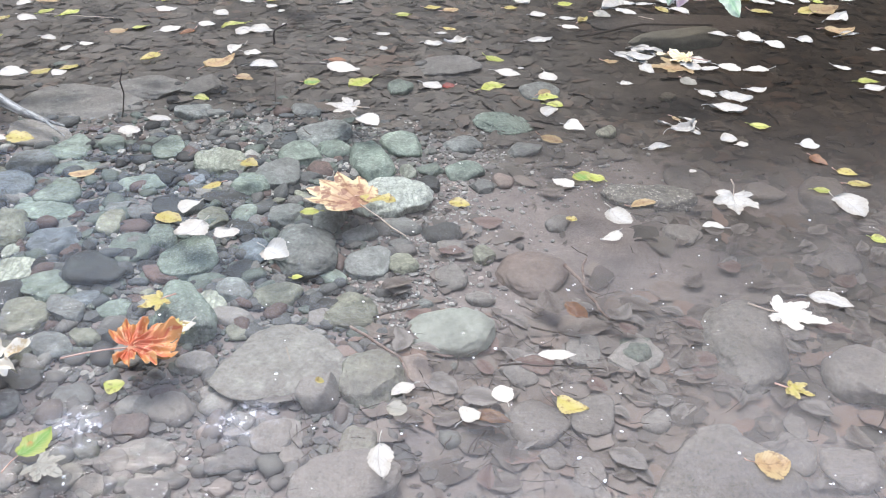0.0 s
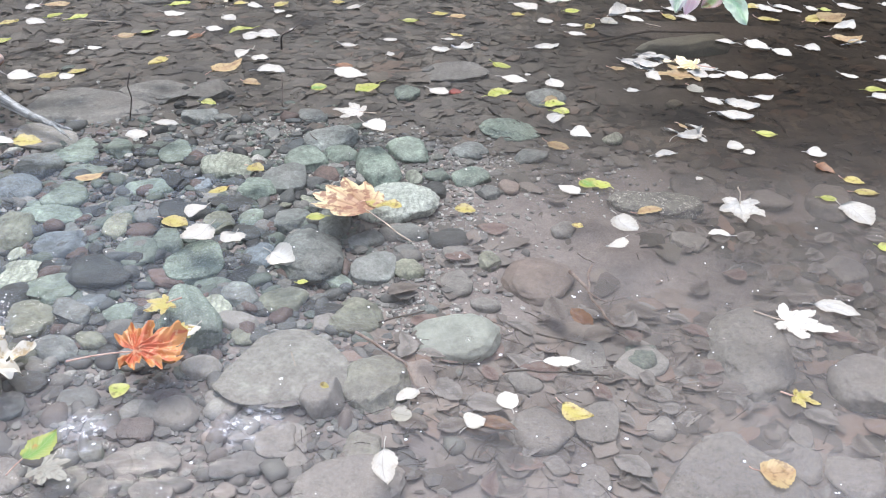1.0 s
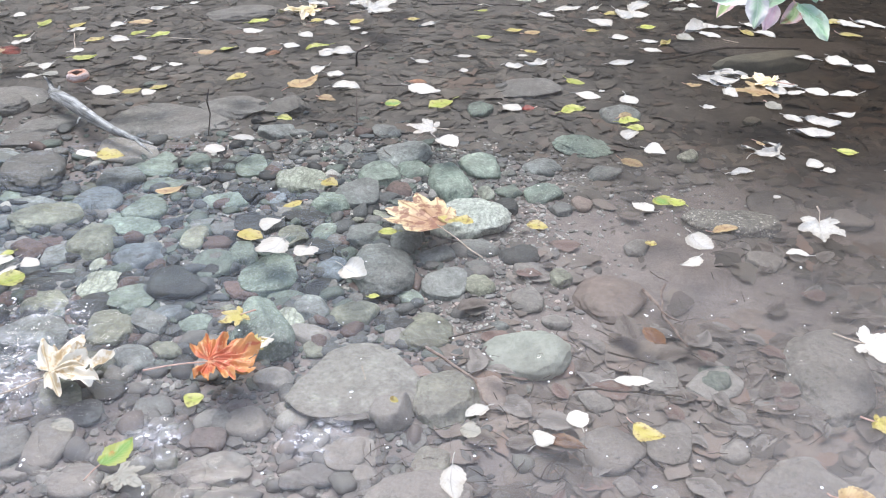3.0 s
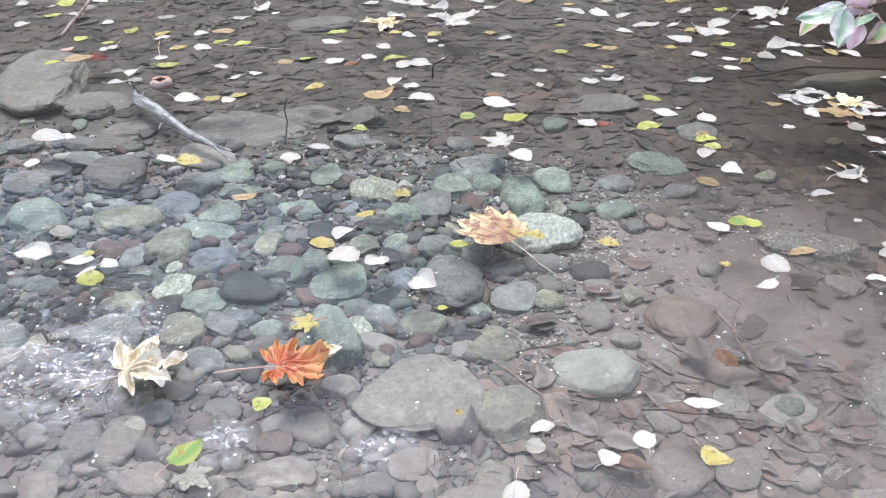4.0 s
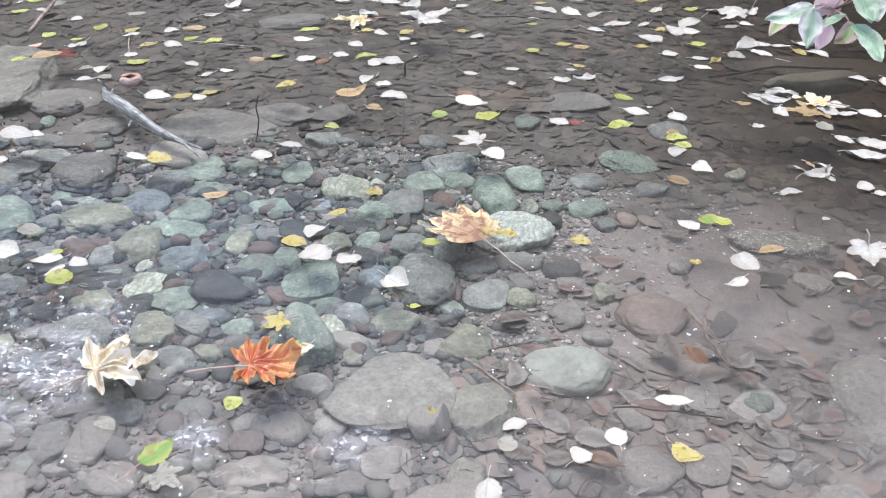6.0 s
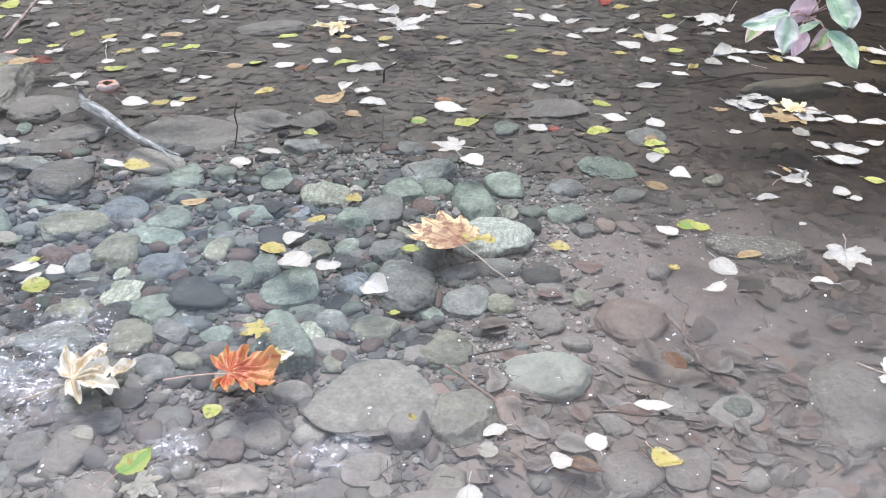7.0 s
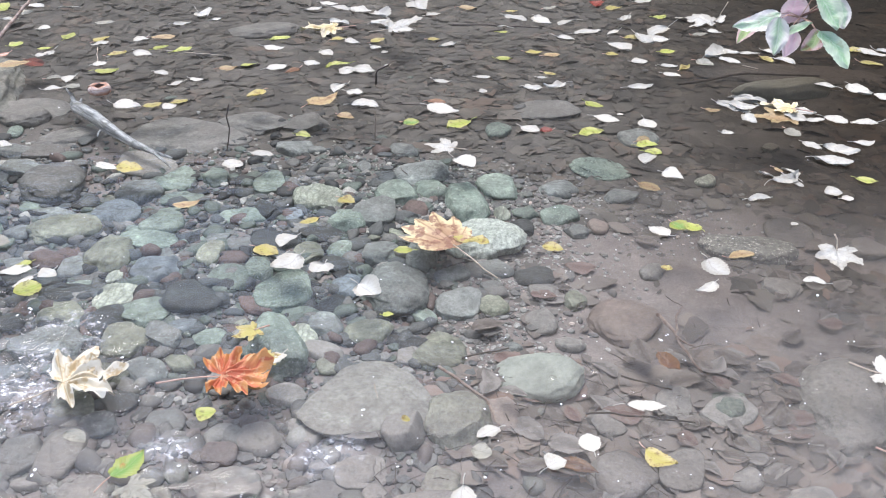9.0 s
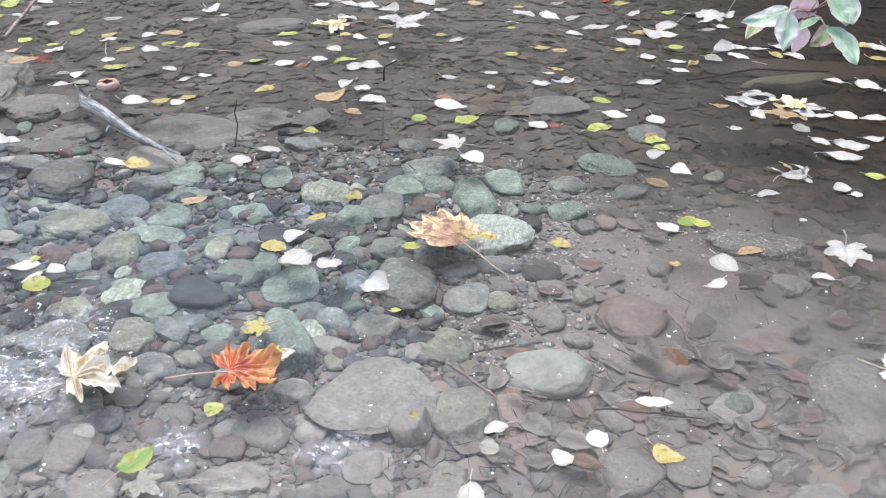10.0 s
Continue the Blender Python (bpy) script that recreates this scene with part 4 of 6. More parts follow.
stone(0.225, 1.839, 0.143, 0.129, 13, 'silted')
stone(-0.393, 1.765, 0.106, 0.092, 12, 'silted')
stone(-2.515, 3.935, 0.473, 0.899, 35, 'mossy', 0.070, 0.0, 0.0, 6)
stone(-1.882, 2.745, 0.180, 0.239, 30, 'green')
stone(-2.039, 2.987, 0.169, 0.168, 16, 'grey')
stone(-1.988, 3.097, 0.106, 0.114, 7, 'grey')
stone(-1.634, 2.553, 0.079, 0.076, 17, 'grey')
stone(-1.826, 2.466, 0.039, 0.074, 10, 'dark')
stone(-1.189, 1.692, 0.093, 0.116, 6, 'grey')
stone(-1.104, 1.726, 0.105, 0.136, -3, 'silted')
stone(-1.235, 1.628, 0.061, 0.082, 5, 'green')
stone(-1.227, 1.534, 0.093, 0.104, 11, 'silted')
stone(-0.992, 1.608, 0.096, 0.082, 12, 'silted')
stone(-1.398, 2.000, 0.140, 0.079, 3, 'blue')
stone(-1.611, 2.096, 0.097, 0.138, 25, 'grey')
stone(-1.702, 2.233, 0.059, 0.111, -7, 'dark')
stone(-1.332, 1.717, 0.068, 0.082, 16, 'grey')
stone(-1.409, 1.745, 0.049, 0.092, 64, 'grey')
stone(-2.025, 3.351, 0.125, 0.112, 4, 'grey')
stone(-2.235, 3.274, 0.174, 0.104, 9, 'grey')
stone(-1.137, 1.625, 0.088, 0.043, 7, 'silted')
stone(-1.653, 2.356, 0.110, 0.073, 0, 'grey')
stone(-2.126, 3.654, 0.200, 0.169, -19, 'silted')
stone(-1.474, 3.285, 0.266, 0.156, -23, 'silted', 0.025)
stone(-1.918, 3.358, 0.205, 0.101, -1, 'slate', 0.025)
stone(-1.918, 3.193, 0.163, 0.113, -27, 'grey')
stone(-2.117, 3.717, 0.282, 0.178, 15, 'silted', 0.025)
stone(-0.649, 2.267, 0.084, 0.097, 37, 'pale')
stone(-0.578, 2.214, 0.122, 0.072, -7, 'silted')
stone(1.077, 4.526, 0.414, 0.146, 10, 'celadon', 0.10)

# oval leaves on the water
oval_leaf(-0.145, 2.665, 0.068, 165, 0.69, 'yellow', .4, 0)
oval_leaf(-2.596, 4.681, 0.105, -2, 0.57, 'pale')
oval_leaf(-2.346, 4.693, 0.072, -160, 0.34, 'pale', .8, .5)
oval_leaf(-2.614, 4.488, 0.091, 2, 0.46, 'pale')
oval_leaf(-2.574, 4.563, 0.077, 45, 0.69, 'dull', .3, 0)
oval_leaf(-2.381, 4.370, 0.058, 22, 0.92, 'pale')
oval_leaf(-2.157, 4.486, 0.099, 16, 0.46, 'dull', .2, 0)
oval_leaf(-1.837, 4.316, 0.071, -121, 0.92, 'pale', .5, .3)
oval_leaf(-2.053, 4.234, 0.087, 60, 0.63, 'yellow')
oval_leaf(-1.981, 4.238, 0.084, -139, 0.40, 'pale', .7, 0)
oval_leaf(-1.944, 3.955, 0.061, 25, 0.69, 'pale')
oval_leaf(-1.929, 4.081, 0.086, 29, 0.46, 'yellow')
oval_leaf(-1.909, 3.893, 0.105, 10, 0.46, 'lime')
oval_leaf(-2.405, 4.132, 0.072, 56, 0.69, 'lime')
oval_leaf(-2.367, 4.061, 0.064, -135, 0.57, 'rosy', .2)
oval_leaf(-2.296, 4.061, 0.131, -33, 0.69, 'red', z=-0.03)
oval_leaf(-2.182, 4.103, 0.074, -98, 0.57, 'pale', .5, .4)
oval_leaf(-2.266, 4.118, 0.069, 24, 0.46, 'lime', .2, 0)
oval_leaf(-2.340, 3.889, 0.134, 31, 0.52, 'tan', .2)
oval_leaf(-2.072, 3.784, 0.067, 22, 0.57, 'dull', .2)
oval_leaf(-1.965, 3.831, 0.077, -94, 0.92, 'pale', .5, .35)
oval_leaf(-2.027, 3.666, 0.075, 20, 0.57, 'pale')
oval_leaf(-1.967, 3.703, 0.077, 3, 0.69, 'dull', .4, 0)
curled_leaf(-1.790, 3.668, 0.030, 200, 'rosy')
oval_leaf(-1.818, 4.321, 0.111, 14, 0.46, 'tan')
oval_leaf(-1.753, 4.174, 0.073, 40, 0.63, 'lime')
oval_leaf(-1.656, 4.150, 0.090, 38, 0.52, 'lime')
oval_leaf(-1.826, 4.140, 0.099, -21, 0.57, 'pale')
oval_leaf(-1.652, 3.915, 0.073, -23, 0.69, 'pale')
oval_leaf(-1.494, 3.825, 0.082, -124, 0.40, 'pale', .5)
oval_leaf(-1.479, 3.860, 0.060, -4, 0.69, 'pale')
oval_leaf(-1.779, 4.508, 0.100, 20, 0.34, 'pale', .7)
oval_leaf(-1.623, 4.584, 0.064, 21, 0.46, 'pale', .7)
oval_leaf(-1.703, 4.672, 0.096, -48, 1.03, 'pale', .8, .5)
oval_leaf(-1.693, 3.558, 0.128, -12, 0.57, 'pale')
oval_leaf(-1.571, 3.548, 0.080, 34, 0.69, 'yellow')
oval_leaf(-1.462, 3.591, 0.061, -105, 1.03, 'pale', .5)
oval_leaf(-1.477, 3.592, 0.074, 28, 0.63, 'yellow')
oval_leaf(-1.978, 3.184, 0.079, -27, 0.57, 'pale')
oval_leaf(-1.548, 3.049, 0.097, -23, 0.40, 'pale')
oval_leaf(-1.474, 3.045, 0.112, -14, 0.63, 'yellow')
oval_leaf(-2.196, 4.247, 0.082, 79, 0.69, 'lime')
oval_leaf(-1.396, 3.981, 0.080, 20, 0.57, 'tan')
oval_leaf(-1.204, 4.798, 0.084, 30, 0.57, 'pale')
oval_leaf(-1.155, 4.927, 0.104, -22, 0.57, 'pale')
oval_leaf(-1.102, 4.860, 0.131, -23, 0.46, 'pale')
oval_leaf(-0.993, 4.838, 0.125, -20, 0.57, 'pale')
oval_leaf(-0.782, 4.697, 0.110, 128, 1.03, 'pale', 1.3)
oval_leaf(-0.850, 4.630, 0.107, 42, 0.57, 'pale', .6)
oval_leaf(-1.053, 4.650, 0.115, -25, 0.40, 'pale', .7, .4)
oval_leaf(-0.691, 4.972, 0.170, -61, 0.69, 'pale', .6)
oval_leaf(-0.607, 4.783, 0.076, 19, 0.69, 'pale')
oval_leaf(-0.770, 4.550, 0.086, 32, 0.46, 'pale')
oval_leaf(-1.270, 4.349, 0.098, 19, 0.46, 'lime')
oval_leaf(-1.272, 4.265, 0.101, -9, 0.52, 'pale')
oval_leaf(-0.991, 4.383, 0.069, 25, 0.57, 'yellow')
oval_leaf(-0.927, 4.403, 0.086, -33, 0.52, 'pale')
oval_leaf(-0.807, 4.376, 0.075, 41, 0.69, 'yellow')
oval_leaf(-0.797, 4.329, 0.060, -36, 0.80, 'pale', .5)
oval_leaf(-1.006, 4.245, 0.092, -45, 0.69, 'pale')
oval_leaf(-0.739, 4.252, 0.036, 41, 0.69, 'pale', .4, 0)
oval_leaf(-1.256, 4.050, 0.061, -155, 0.57, 'lime')
oval_leaf(-1.196, 3.999, 0.095, 30, 0.69, 'pale')
oval_leaf(-1.054, 4.026, 0.077, -128, 0.57, 'brown', .2)
oval_leaf(-1.052, 4.100, 0.083, -20, 0.57, 'pale')
oval_leaf(-0.849, 4.097, 0.109, -150, 0.57, 'lime')
oval_leaf(-0.816, 4.059, 0.103, -112, 0.69, 'pale')
oval_leaf(-0.836, 4.033, 0.115, -12, 0.69, 'pale')
oval_leaf(-0.699, 4.097, 0.029, 32, 0.57, 'pale', .3, 0)
oval_leaf(-1.143, 3.774, 0.094, -119, 0.75, 'yellow')
oval_leaf(-0.930, 3.638, 0.156, 53, 0.52, 'tan')
oval_leaf(-0.816, 3.868, 0.100, -110, 0.69, 'pale', .6)
oval_leaf(-0.806, 3.792, 0.079, -14, 0.80, 'pale', .7)
oval_leaf(-0.766, 3.664, 0.115, -4, 0.57, 'pale', .4)
oval_leaf(-0.795, 3.566, 0.074, -21, 0.69, 'tan')
oval_leaf(-0.535, 3.518, 0.062, 11, 0.86, 'green')
oval_leaf(-0.915, 3.375, 0.066, -22, 0.57, 'lime')
oval_leaf(-1.043, 3.200, 0.097, -14, 0.52, 'pale')
oval_leaf(-1.111, 3.119, 0.079, -18, 0.80, 'pale', .3)
oval_leaf(-0.467, 3.697, 0.146, -23, 0.52, 'pale', .3)
oval_leaf(-0.469, 3.733, 0.075, -5, 0.46, 'brown')
oval_leaf(-0.469, 3.961, 0.077, -11, 0.57, 'pale')
oval_leaf(-0.558, 4.449, 0.058, 7, 0.57, 'yellow')
oval_leaf(-0.421, 4.403, 0.098, -135, 0.57, 'pale', .5, .4)
oval_leaf(-0.460, 4.923, 0.092, -3, 0.57, 'tan')
oval_leaf(-0.229, 4.824, 0.148, -40, 0.40, 'pale')
oval_leaf(-0.229, 4.890, 0.066, 14, 0.46, 'yellow')
oval_leaf(-0.183, 4.652, 0.068, 174, 0.57, 'pale', .6)
oval_leaf(-0.247, 4.588, 0.049, 7, 0.57, 'lime')
oval_leaf(-0.080, 4.825, 0.141, -54, 0.57, 'pale', .5)
oval_leaf(0.121, 4.783, 0.126, -132, 0.57, 'pale', .5, .3)
oval_leaf(-0.043, 4.949, 0.081, 31, 0.46, 'dull')
oval_leaf(0.105, 4.600, 0.137, 19, 0.46, 'pale', .3)
oval_leaf(0.033, 4.550, 0.088, -22, 0.52, 'pale', .4, .4)
oval_leaf(-0.106, 4.334, 0.077, 2, 0.57, 'yellow')
oval_leaf(-0.025, 4.302, 0.077, 17, 0.57, 'tan')
oval_leaf(-0.231, 4.242, 0.074, 7, 0.57, 'lime')
oval_leaf(-0.299, 4.020, 0.062, -4, 0.63, 'pale')
oval_leaf(-0.271, 3.857, 0.034, 26, 1.03, 'pale')
oval_leaf(-0.021, 4.104, 0.062, -16, 0.46, 'yellow', .2)
oval_leaf(-0.045, 4.044, 0.045, -8, 0.57, 'pale')
oval_leaf(-0.096, 3.926, 0.082, -5, 0.52, 'pale', .5)
oval_leaf(0.079, 3.988, 0.113, -146, 0.46, 'pale', .9, .3)
oval_leaf(0.262, 4.484, 0.140, -48, 0.57, 'pale', .4)
oval_leaf(0.247, 4.355, 0.060, -6, 0.69, 'yellow')
oval_leaf(0.357, 4.264, 0.075, 7, 0.98, 'pale', .5)
oval_leaf(0.324, 3.971, 0.114, 15, 0.40, 'pale', .4)
oval_leaf(0.154, 3.806, 0.084, -32, 0.63, 'lime')
oval_leaf(0.184, 3.665, 0.106, -21, 0.52, 'pale', .3)
oval_leaf(0.127, 3.485, 0.102, 23, 0.57, 'lime')
oval_leaf(-0.090, 3.533, 0.086, -30, 0.69, 'pale', .3)
oval_leaf(0.031, 3.517, 0.054, -153, 0.80, 'red', .8)
oval_leaf(0.375, 3.659, 0.094, -69, 0.69, 'pale', .5, .4)
oval_leaf(0.337, 3.451, 0.057, 30, 0.69, 'tan', .6)
oval_leaf(0.334, 3.416, 0.080, 7, 0.63, 'lime')
oval_leaf(0.360, 3.375, 0.065, -17, 0.69, 'lime')
oval_leaf(0.394, 3.345, 0.082, -119, 0.80, 'pale', .5)
oval_leaf(-0.310, 3.234, 0.100, -42, 0.75, 'pale', .3, .3)
oval_leaf(0.275, 3.694, 0.026, 7, 0.92, 'pale', .3, 0)
oval_leaf(-0.278, 3.562, 0.113, -140, 0.69, 'lime', .5)
oval_leaf(0.547, 4.727, 0.160, -123, 0.57, 'pale', .6, .4)
oval_leaf(0.442, 4.541, 0.110, 18, 0.57, 'pale', .5)
oval_leaf(0.250, 5.104, 0.099, -108, 0.69, 'red', .5)
oval_leaf(0.264, 4.985, 0.088, 23, 0.69, 'yellow')
oval_leaf(0.376, 4.890, 0.106, -125, 0.46, 'pale', .6)
oval_leaf(0.409, 5.120, 0.098, 12, 0.46, 'pale')
oval_leaf(0.489, 4.891, 0.071, 20, 0.57, 'lime')
oval_leaf(0.335, 4.572, 0.072, 1, 0.57, 'yellow')
oval_leaf(0.391, 4.616, 0.170, -64, 0.40, 'pale', .6, .4)
oval_leaf(0.319, 4.678, 0.086, -130, 0.40, 'pale')
oval_leaf(0.730, 4.728, 0.075, -36, 0.46, 'pale', .5)
oval_leaf(0.655, 4.650, 0.081, 22, 0.34, 'dull')
oval_leaf(0.488, 4.413, 0.073, 7, 0.80, 'lime', .3)
oval_leaf(0.476, 4.238, 0.078, 2, 0.40, 'pale')
oval_leaf(0.560, 4.196, 0.066, 48, 0.57, 'yellow', .7)
oval_leaf(0.484, 4.151, 0.079, -20, 0.63, 'pale', .2)
oval_leaf(0.683, 4.362, 0.142, 51, 0.63, 'pale', .7, .3)
oval_leaf(0.637, 4.316, 0.086, -34, 0.63, 'dull', .5)
oval_leaf(0.761, 4.459, 0.085, -16, 0.46, 'pale', .4)
oval_leaf(0.837, 4.433, 0.093, -5, 0.40, 'pale', .4)
oval_leaf(0.739, 4.356, 0.102, -31, 0.46, 'pale', .4, .5)
oval_leaf(0.927, 4.406, 0.080, -55, 0.57, 'yellow')
oval_leaf(0.981, 4.384, 0.104, -40, 0.52, 'pale', .4)
oval_leaf(0.947, 4.481, 0.078, -18, 0.46, 'pale', .4)
oval_leaf(1.320, 4.513, 0.068, 7, 0.69, 'yellow', .5)
oval_leaf(1.368, 4.551, 0.137, -39, 0.46, 'pale', .4)
oval_leaf(1.344, 4.387, 0.100, -23, 0.46, 'yellow')
oval_leaf(1.180, 4.074, 0.087, 164, 0.52, 'pale', .4, .3)
oval_leaf(1.238, 4.112, 0.128, -59, 0.63, 'pale', .4)
oval_leaf(1.315, 4.013, 0.094, -47, 0.57, 'pale', .4)
oval_leaf(0.671, 3.855, 0.099, -50, 0.57, 'pale', .5)
oval_leaf(0.744, 3.904, 0.114, -37, 0.69, 'pale', .7)
oval_leaf(0.732, 3.786, 0.065, -21, 0.57, 'pale', .5)
oval_leaf(0.768, 3.744, 0.091, -70, 0.57, 'pale', .7)
oval_leaf(0.941, 3.815, 0.109, -18, 0.57, 'pale', .4)
oval_leaf(0.920, 3.773, 0.100, -46, 0.57, 'pale', .4)
oval_leaf(0.991, 3.720, 0.076, 10, 0.57, 'pale', .4)
oval_leaf(1.067, 3.764, 0.098, -38, 0.57, 'pale', .4, .4)
oval_leaf(1.264, 3.736, 0.115, -166, 0.57, 'pale', .3)
oval_leaf(0.617, 3.784, 0.064, -2, 0.57, 'tan')
oval_leaf(0.656, 3.571, 0.052, -4, 0.57, 'pale', .5)
oval_leaf(0.903, 3.634, 0.078, -57, 0.69, 'dull', .4)
oval_leaf(0.941, 3.518, 0.086, -49, 0.52, 'pale', .4)
oval_leaf(1.127, 3.543, 0.081, 7, 0.57, 'pale', .3)
oval_leaf(1.010, 3.490, 0.128, -24, 0.42, 'pale', .6)
oval_leaf(0.956, 3.384, 0.133, -19, 0.46, 'pale', .7)
oval_leaf(0.413, 3.213, 0.083, -31, 0.86, 'pale', .6)
oval_leaf(0.679, 3.041, 0.081, 9, 0.40, 'pale', .7)
oval_leaf(1.000, 3.130, 0.061, -170, 1.09, 'pale', .5, 0)
oval_leaf(0.988, 3.089, 0.042, 7, 0.92, 'pale', .3)
oval_leaf(0.792, 2.889, 0.027, 29, 0.80, 'pale', .2, 0)
oval_leaf(1.067, 3.240, 0.073, -12, 0.57, 'lime')
oval_leaf(0.417, 2.865, 0.065, -48, 1.03, 'green', .3)
oval_leaf(0.507, 2.825, 0.060, 141, 0.92, 'lime', .3)
oval_leaf(0.407, 2.775, 0.079, 145, 0.75, 'pale', .4)
oval_leaf(0.507, 2.654, 0.103, -61, 0.75, 'pale', .3, .3)
oval_leaf(0.515, 2.523, 0.085, -138, 0.52, 'pale', .4)
oval_leaf(0.399, 2.582, 0.036, 163, 0.92, 'yellow', .7, 0)
oval_leaf(0.568, 2.663, 0.088, 22, 0.46, 'tan', .2)
oval_leaf(0.830, 2.550, 0.066, 172, 0.57, 'pale', .6)
oval_leaf(0.014, 2.672, 0.068, -17, 0.69, 'yellow', .3, 0)
oval_leaf(0.332, 3.191, 0.090, -34, 0.57, 'tan', .2, z=-0.03)
oval_leaf(-0.260, 2.692, 0.085, -2, 0.57, 'yellow', .2)
oval_leaf(-0.371, 2.601, 0.060, -168, 0.69, 'lime', .2)
oval_leaf(-0.704, 2.530, 0.112, -124, 0.86, 'pale', .5, .2)
oval_leaf(-0.619, 2.495, 0.074, -103, 0.98, 'pale', .8, .3)
oval_leaf(-0.501, 2.387, 0.095, -36, 0.86, 'pale', .9, .3)
oval_leaf(-0.409, 2.253, 0.032, 16, 0.69, 'lime', .4)
oval_leaf(-0.849, 2.564, 0.091, -26, 0.75, 'yellow', .3)
oval_leaf(-0.737, 2.644, 0.081, -119, 0.75, 'pale', .3)
oval_leaf(-0.694, 2.765, 0.070, -141, 0.57, 'yellow', .2)
oval_leaf(-0.657, 2.902, 0.064, -28, 0.92, 'yellow', .3)
oval_leaf(-1.461, 2.368, 0.095, -160, 0.57, 'pale', .3)
oval_leaf(-1.482, 2.409, 0.051, -139, 0.69, 'lime', .3)
oval_leaf(-1.439, 2.329, 0.073, -117, 0.46, 'pale', .3)
oval_leaf(-1.395, 2.372, 0.057, -121, 1.09, 'pale', .4)
oval_leaf(-1.396, 2.290, 0.081, -134, 0.98, 'lime', .3, 0)
oval_leaf(-1.186, 2.789, 0.091, 27, 0.46, 'tan', .2, 0)
oval_leaf(-0.904, 1.567, 0.099, 63, 0.63, 'turning', .5, .5)
oval_leaf(-0.790, 1.808, 0.051, 2, 0.92, 'lime', .2, 0)
oval_leaf(-0.636, 2.054, 0.049, -109, 1.10, 'pale', .4, .4)
oval_leaf(-1.067, 1.696, 0.067, -22, 0.57, 'dull', .3, 0)
oval_leaf(-0.296, 1.842, 0.025, -30, 0.69, 'yellow', .8, 0)
oval_leaf(0.234, 1.944, 0.099, 2, 0.40, 'pale', .3, .3)
oval_leaf(-0.062, 1.829, 0.066, -140, 0.80, 'pale', .6)
oval_leaf(0.273, 1.795, 0.081, -30, 0.69, 'yellow', .2)
oval_leaf(-0.123, 1.749, 0.051, -16, 0.92, 'dull', .4, 0)
oval_leaf(0.710, 2.060, 0.008, 154, 0.57, 'pale', .3, 0)
oval_leaf(1.607, 4.554, 0.074, -63, 0.57, 'pale')
oval_leaf(1.554, 4.367, 0.131, 28, 0.69, 'yellow')
oval_leaf(1.615, 4.351, 0.159, 31, 0.69, 'tan', .4)
oval_leaf(1.648, 4.271, 0.120, 29, 0.57, 'pale', .6)
oval_leaf(1.665, 4.530, 0.051, -28, 0.69, 'lime')
oval_leaf(1.764, 4.610, 0.123, -38, 0.46, 'pale')
oval_leaf(1.606, 4.167, 0.131, -1, 0.63, 'tan', .5)
oval_leaf(1.647, 4.095, 0.103, 17, 0.34, 'pale')
oval_leaf(1.457, 4.054, 0.072, -36, 0.69, 'pale', .7, .5)
oval_leaf(1.528, 3.784, 0.073, -30, 0.46, 'pale')
oval_leaf(1.736, 3.954, 0.060, 4, 0.57, 'pale')
oval_leaf(1.575, 3.632, 0.087, -3, 0.57, 'lime')
oval_leaf(1.581, 3.572, 0.090, 10, 0.57, 'pale')
oval_leaf(1.658, 3.727, 0.065, -10, 0.57, 'pale')
oval_leaf(1.204, 3.101, 0.066, -24, 0.80, 'pale', .6)
oval_leaf(1.217, 3.020, 0.075, -57, 0.57, 'brown', .5)
oval_leaf(1.273, 2.920, 0.069, -27, 0.69, 'yellow', .2)
oval_leaf(1.281, 2.837, 0.081, -6, 0.46, 'yellow', .2)
oval_leaf(1.160, 2.795, 0.054, -11, 0.69, 'lime')
oval_leaf(1.213, 2.751, 0.146, -72, 0.57, 'pale', .5)
oval_leaf(1.248, 2.518, 0.051, -27, 0.80, 'lime')
oval_leaf(0.976, 2.214, 0.120, -27, 0.46, 'pale', .4)
oval_leaf(0.052, 1.706, 0.052, 34, 1.09, 'pale', .4, .5)
oval_leaf(1.972, 4.613, 0.073, -18, 0.57, 'pale')
oval_leaf(1.451, 4.542, 0.134, -33, 0.34, 'pale', .4)
oval_leaf(-0.130, 1.631, 0.115, -83, 0.48, 'pale', .3)
oval_leaf(0.685, 1.596, 0.078, 1, 1.09, 'tan', .3, .3)
oval_leaf(0.157, 1.770, 0.061, 106, 0.86, 'pale', .3)
oval_leaf(-2.944, 4.588, 0.068, 21, 0.69, 'pale', .6)
oval_leaf(-2.755, 4.575, 0.041, 59, 0.57, 'pale')
oval_leaf(-2.721, 4.441, 0.098, 30, 0.46, 'lime')
oval_leaf(-2.779, 4.271, 0.083, 53, 0.69, 'pale', .6)
oval_leaf(-2.747, 4.661, 0.132, -32, 0.69, 'lime')
oval_leaf(-2.088, 3.204, 0.170, -27, 0.57, 'pale')
oval_leaf(-2.405, 3.840, 0.076, 31, 0.46, 'lime', .2, 0)
oval_leaf(-1.996, 2.924, 0.060, 19, 1.03, 'pale', .5, 0)
oval_leaf(-1.679, 2.521, 0.097, -18, 0.69, 'dull', .4, .4)
oval_leaf(-1.716, 2.358, 0.130, -5, 0.57, 'pale', .5)
oval_leaf(-2.237, 4.032, 0.057, 34, 0.69, 'pale', .6)
oval_leaf(0.051, 1.877, 0.095, -15, 0.70, 'sunk grey', 0.2, 0, z=-0.07)
oval_leaf(0.048, 1.840, 0.123, -17, 0.45, 'sunk brown', 0.2, 0, z=-0.09)
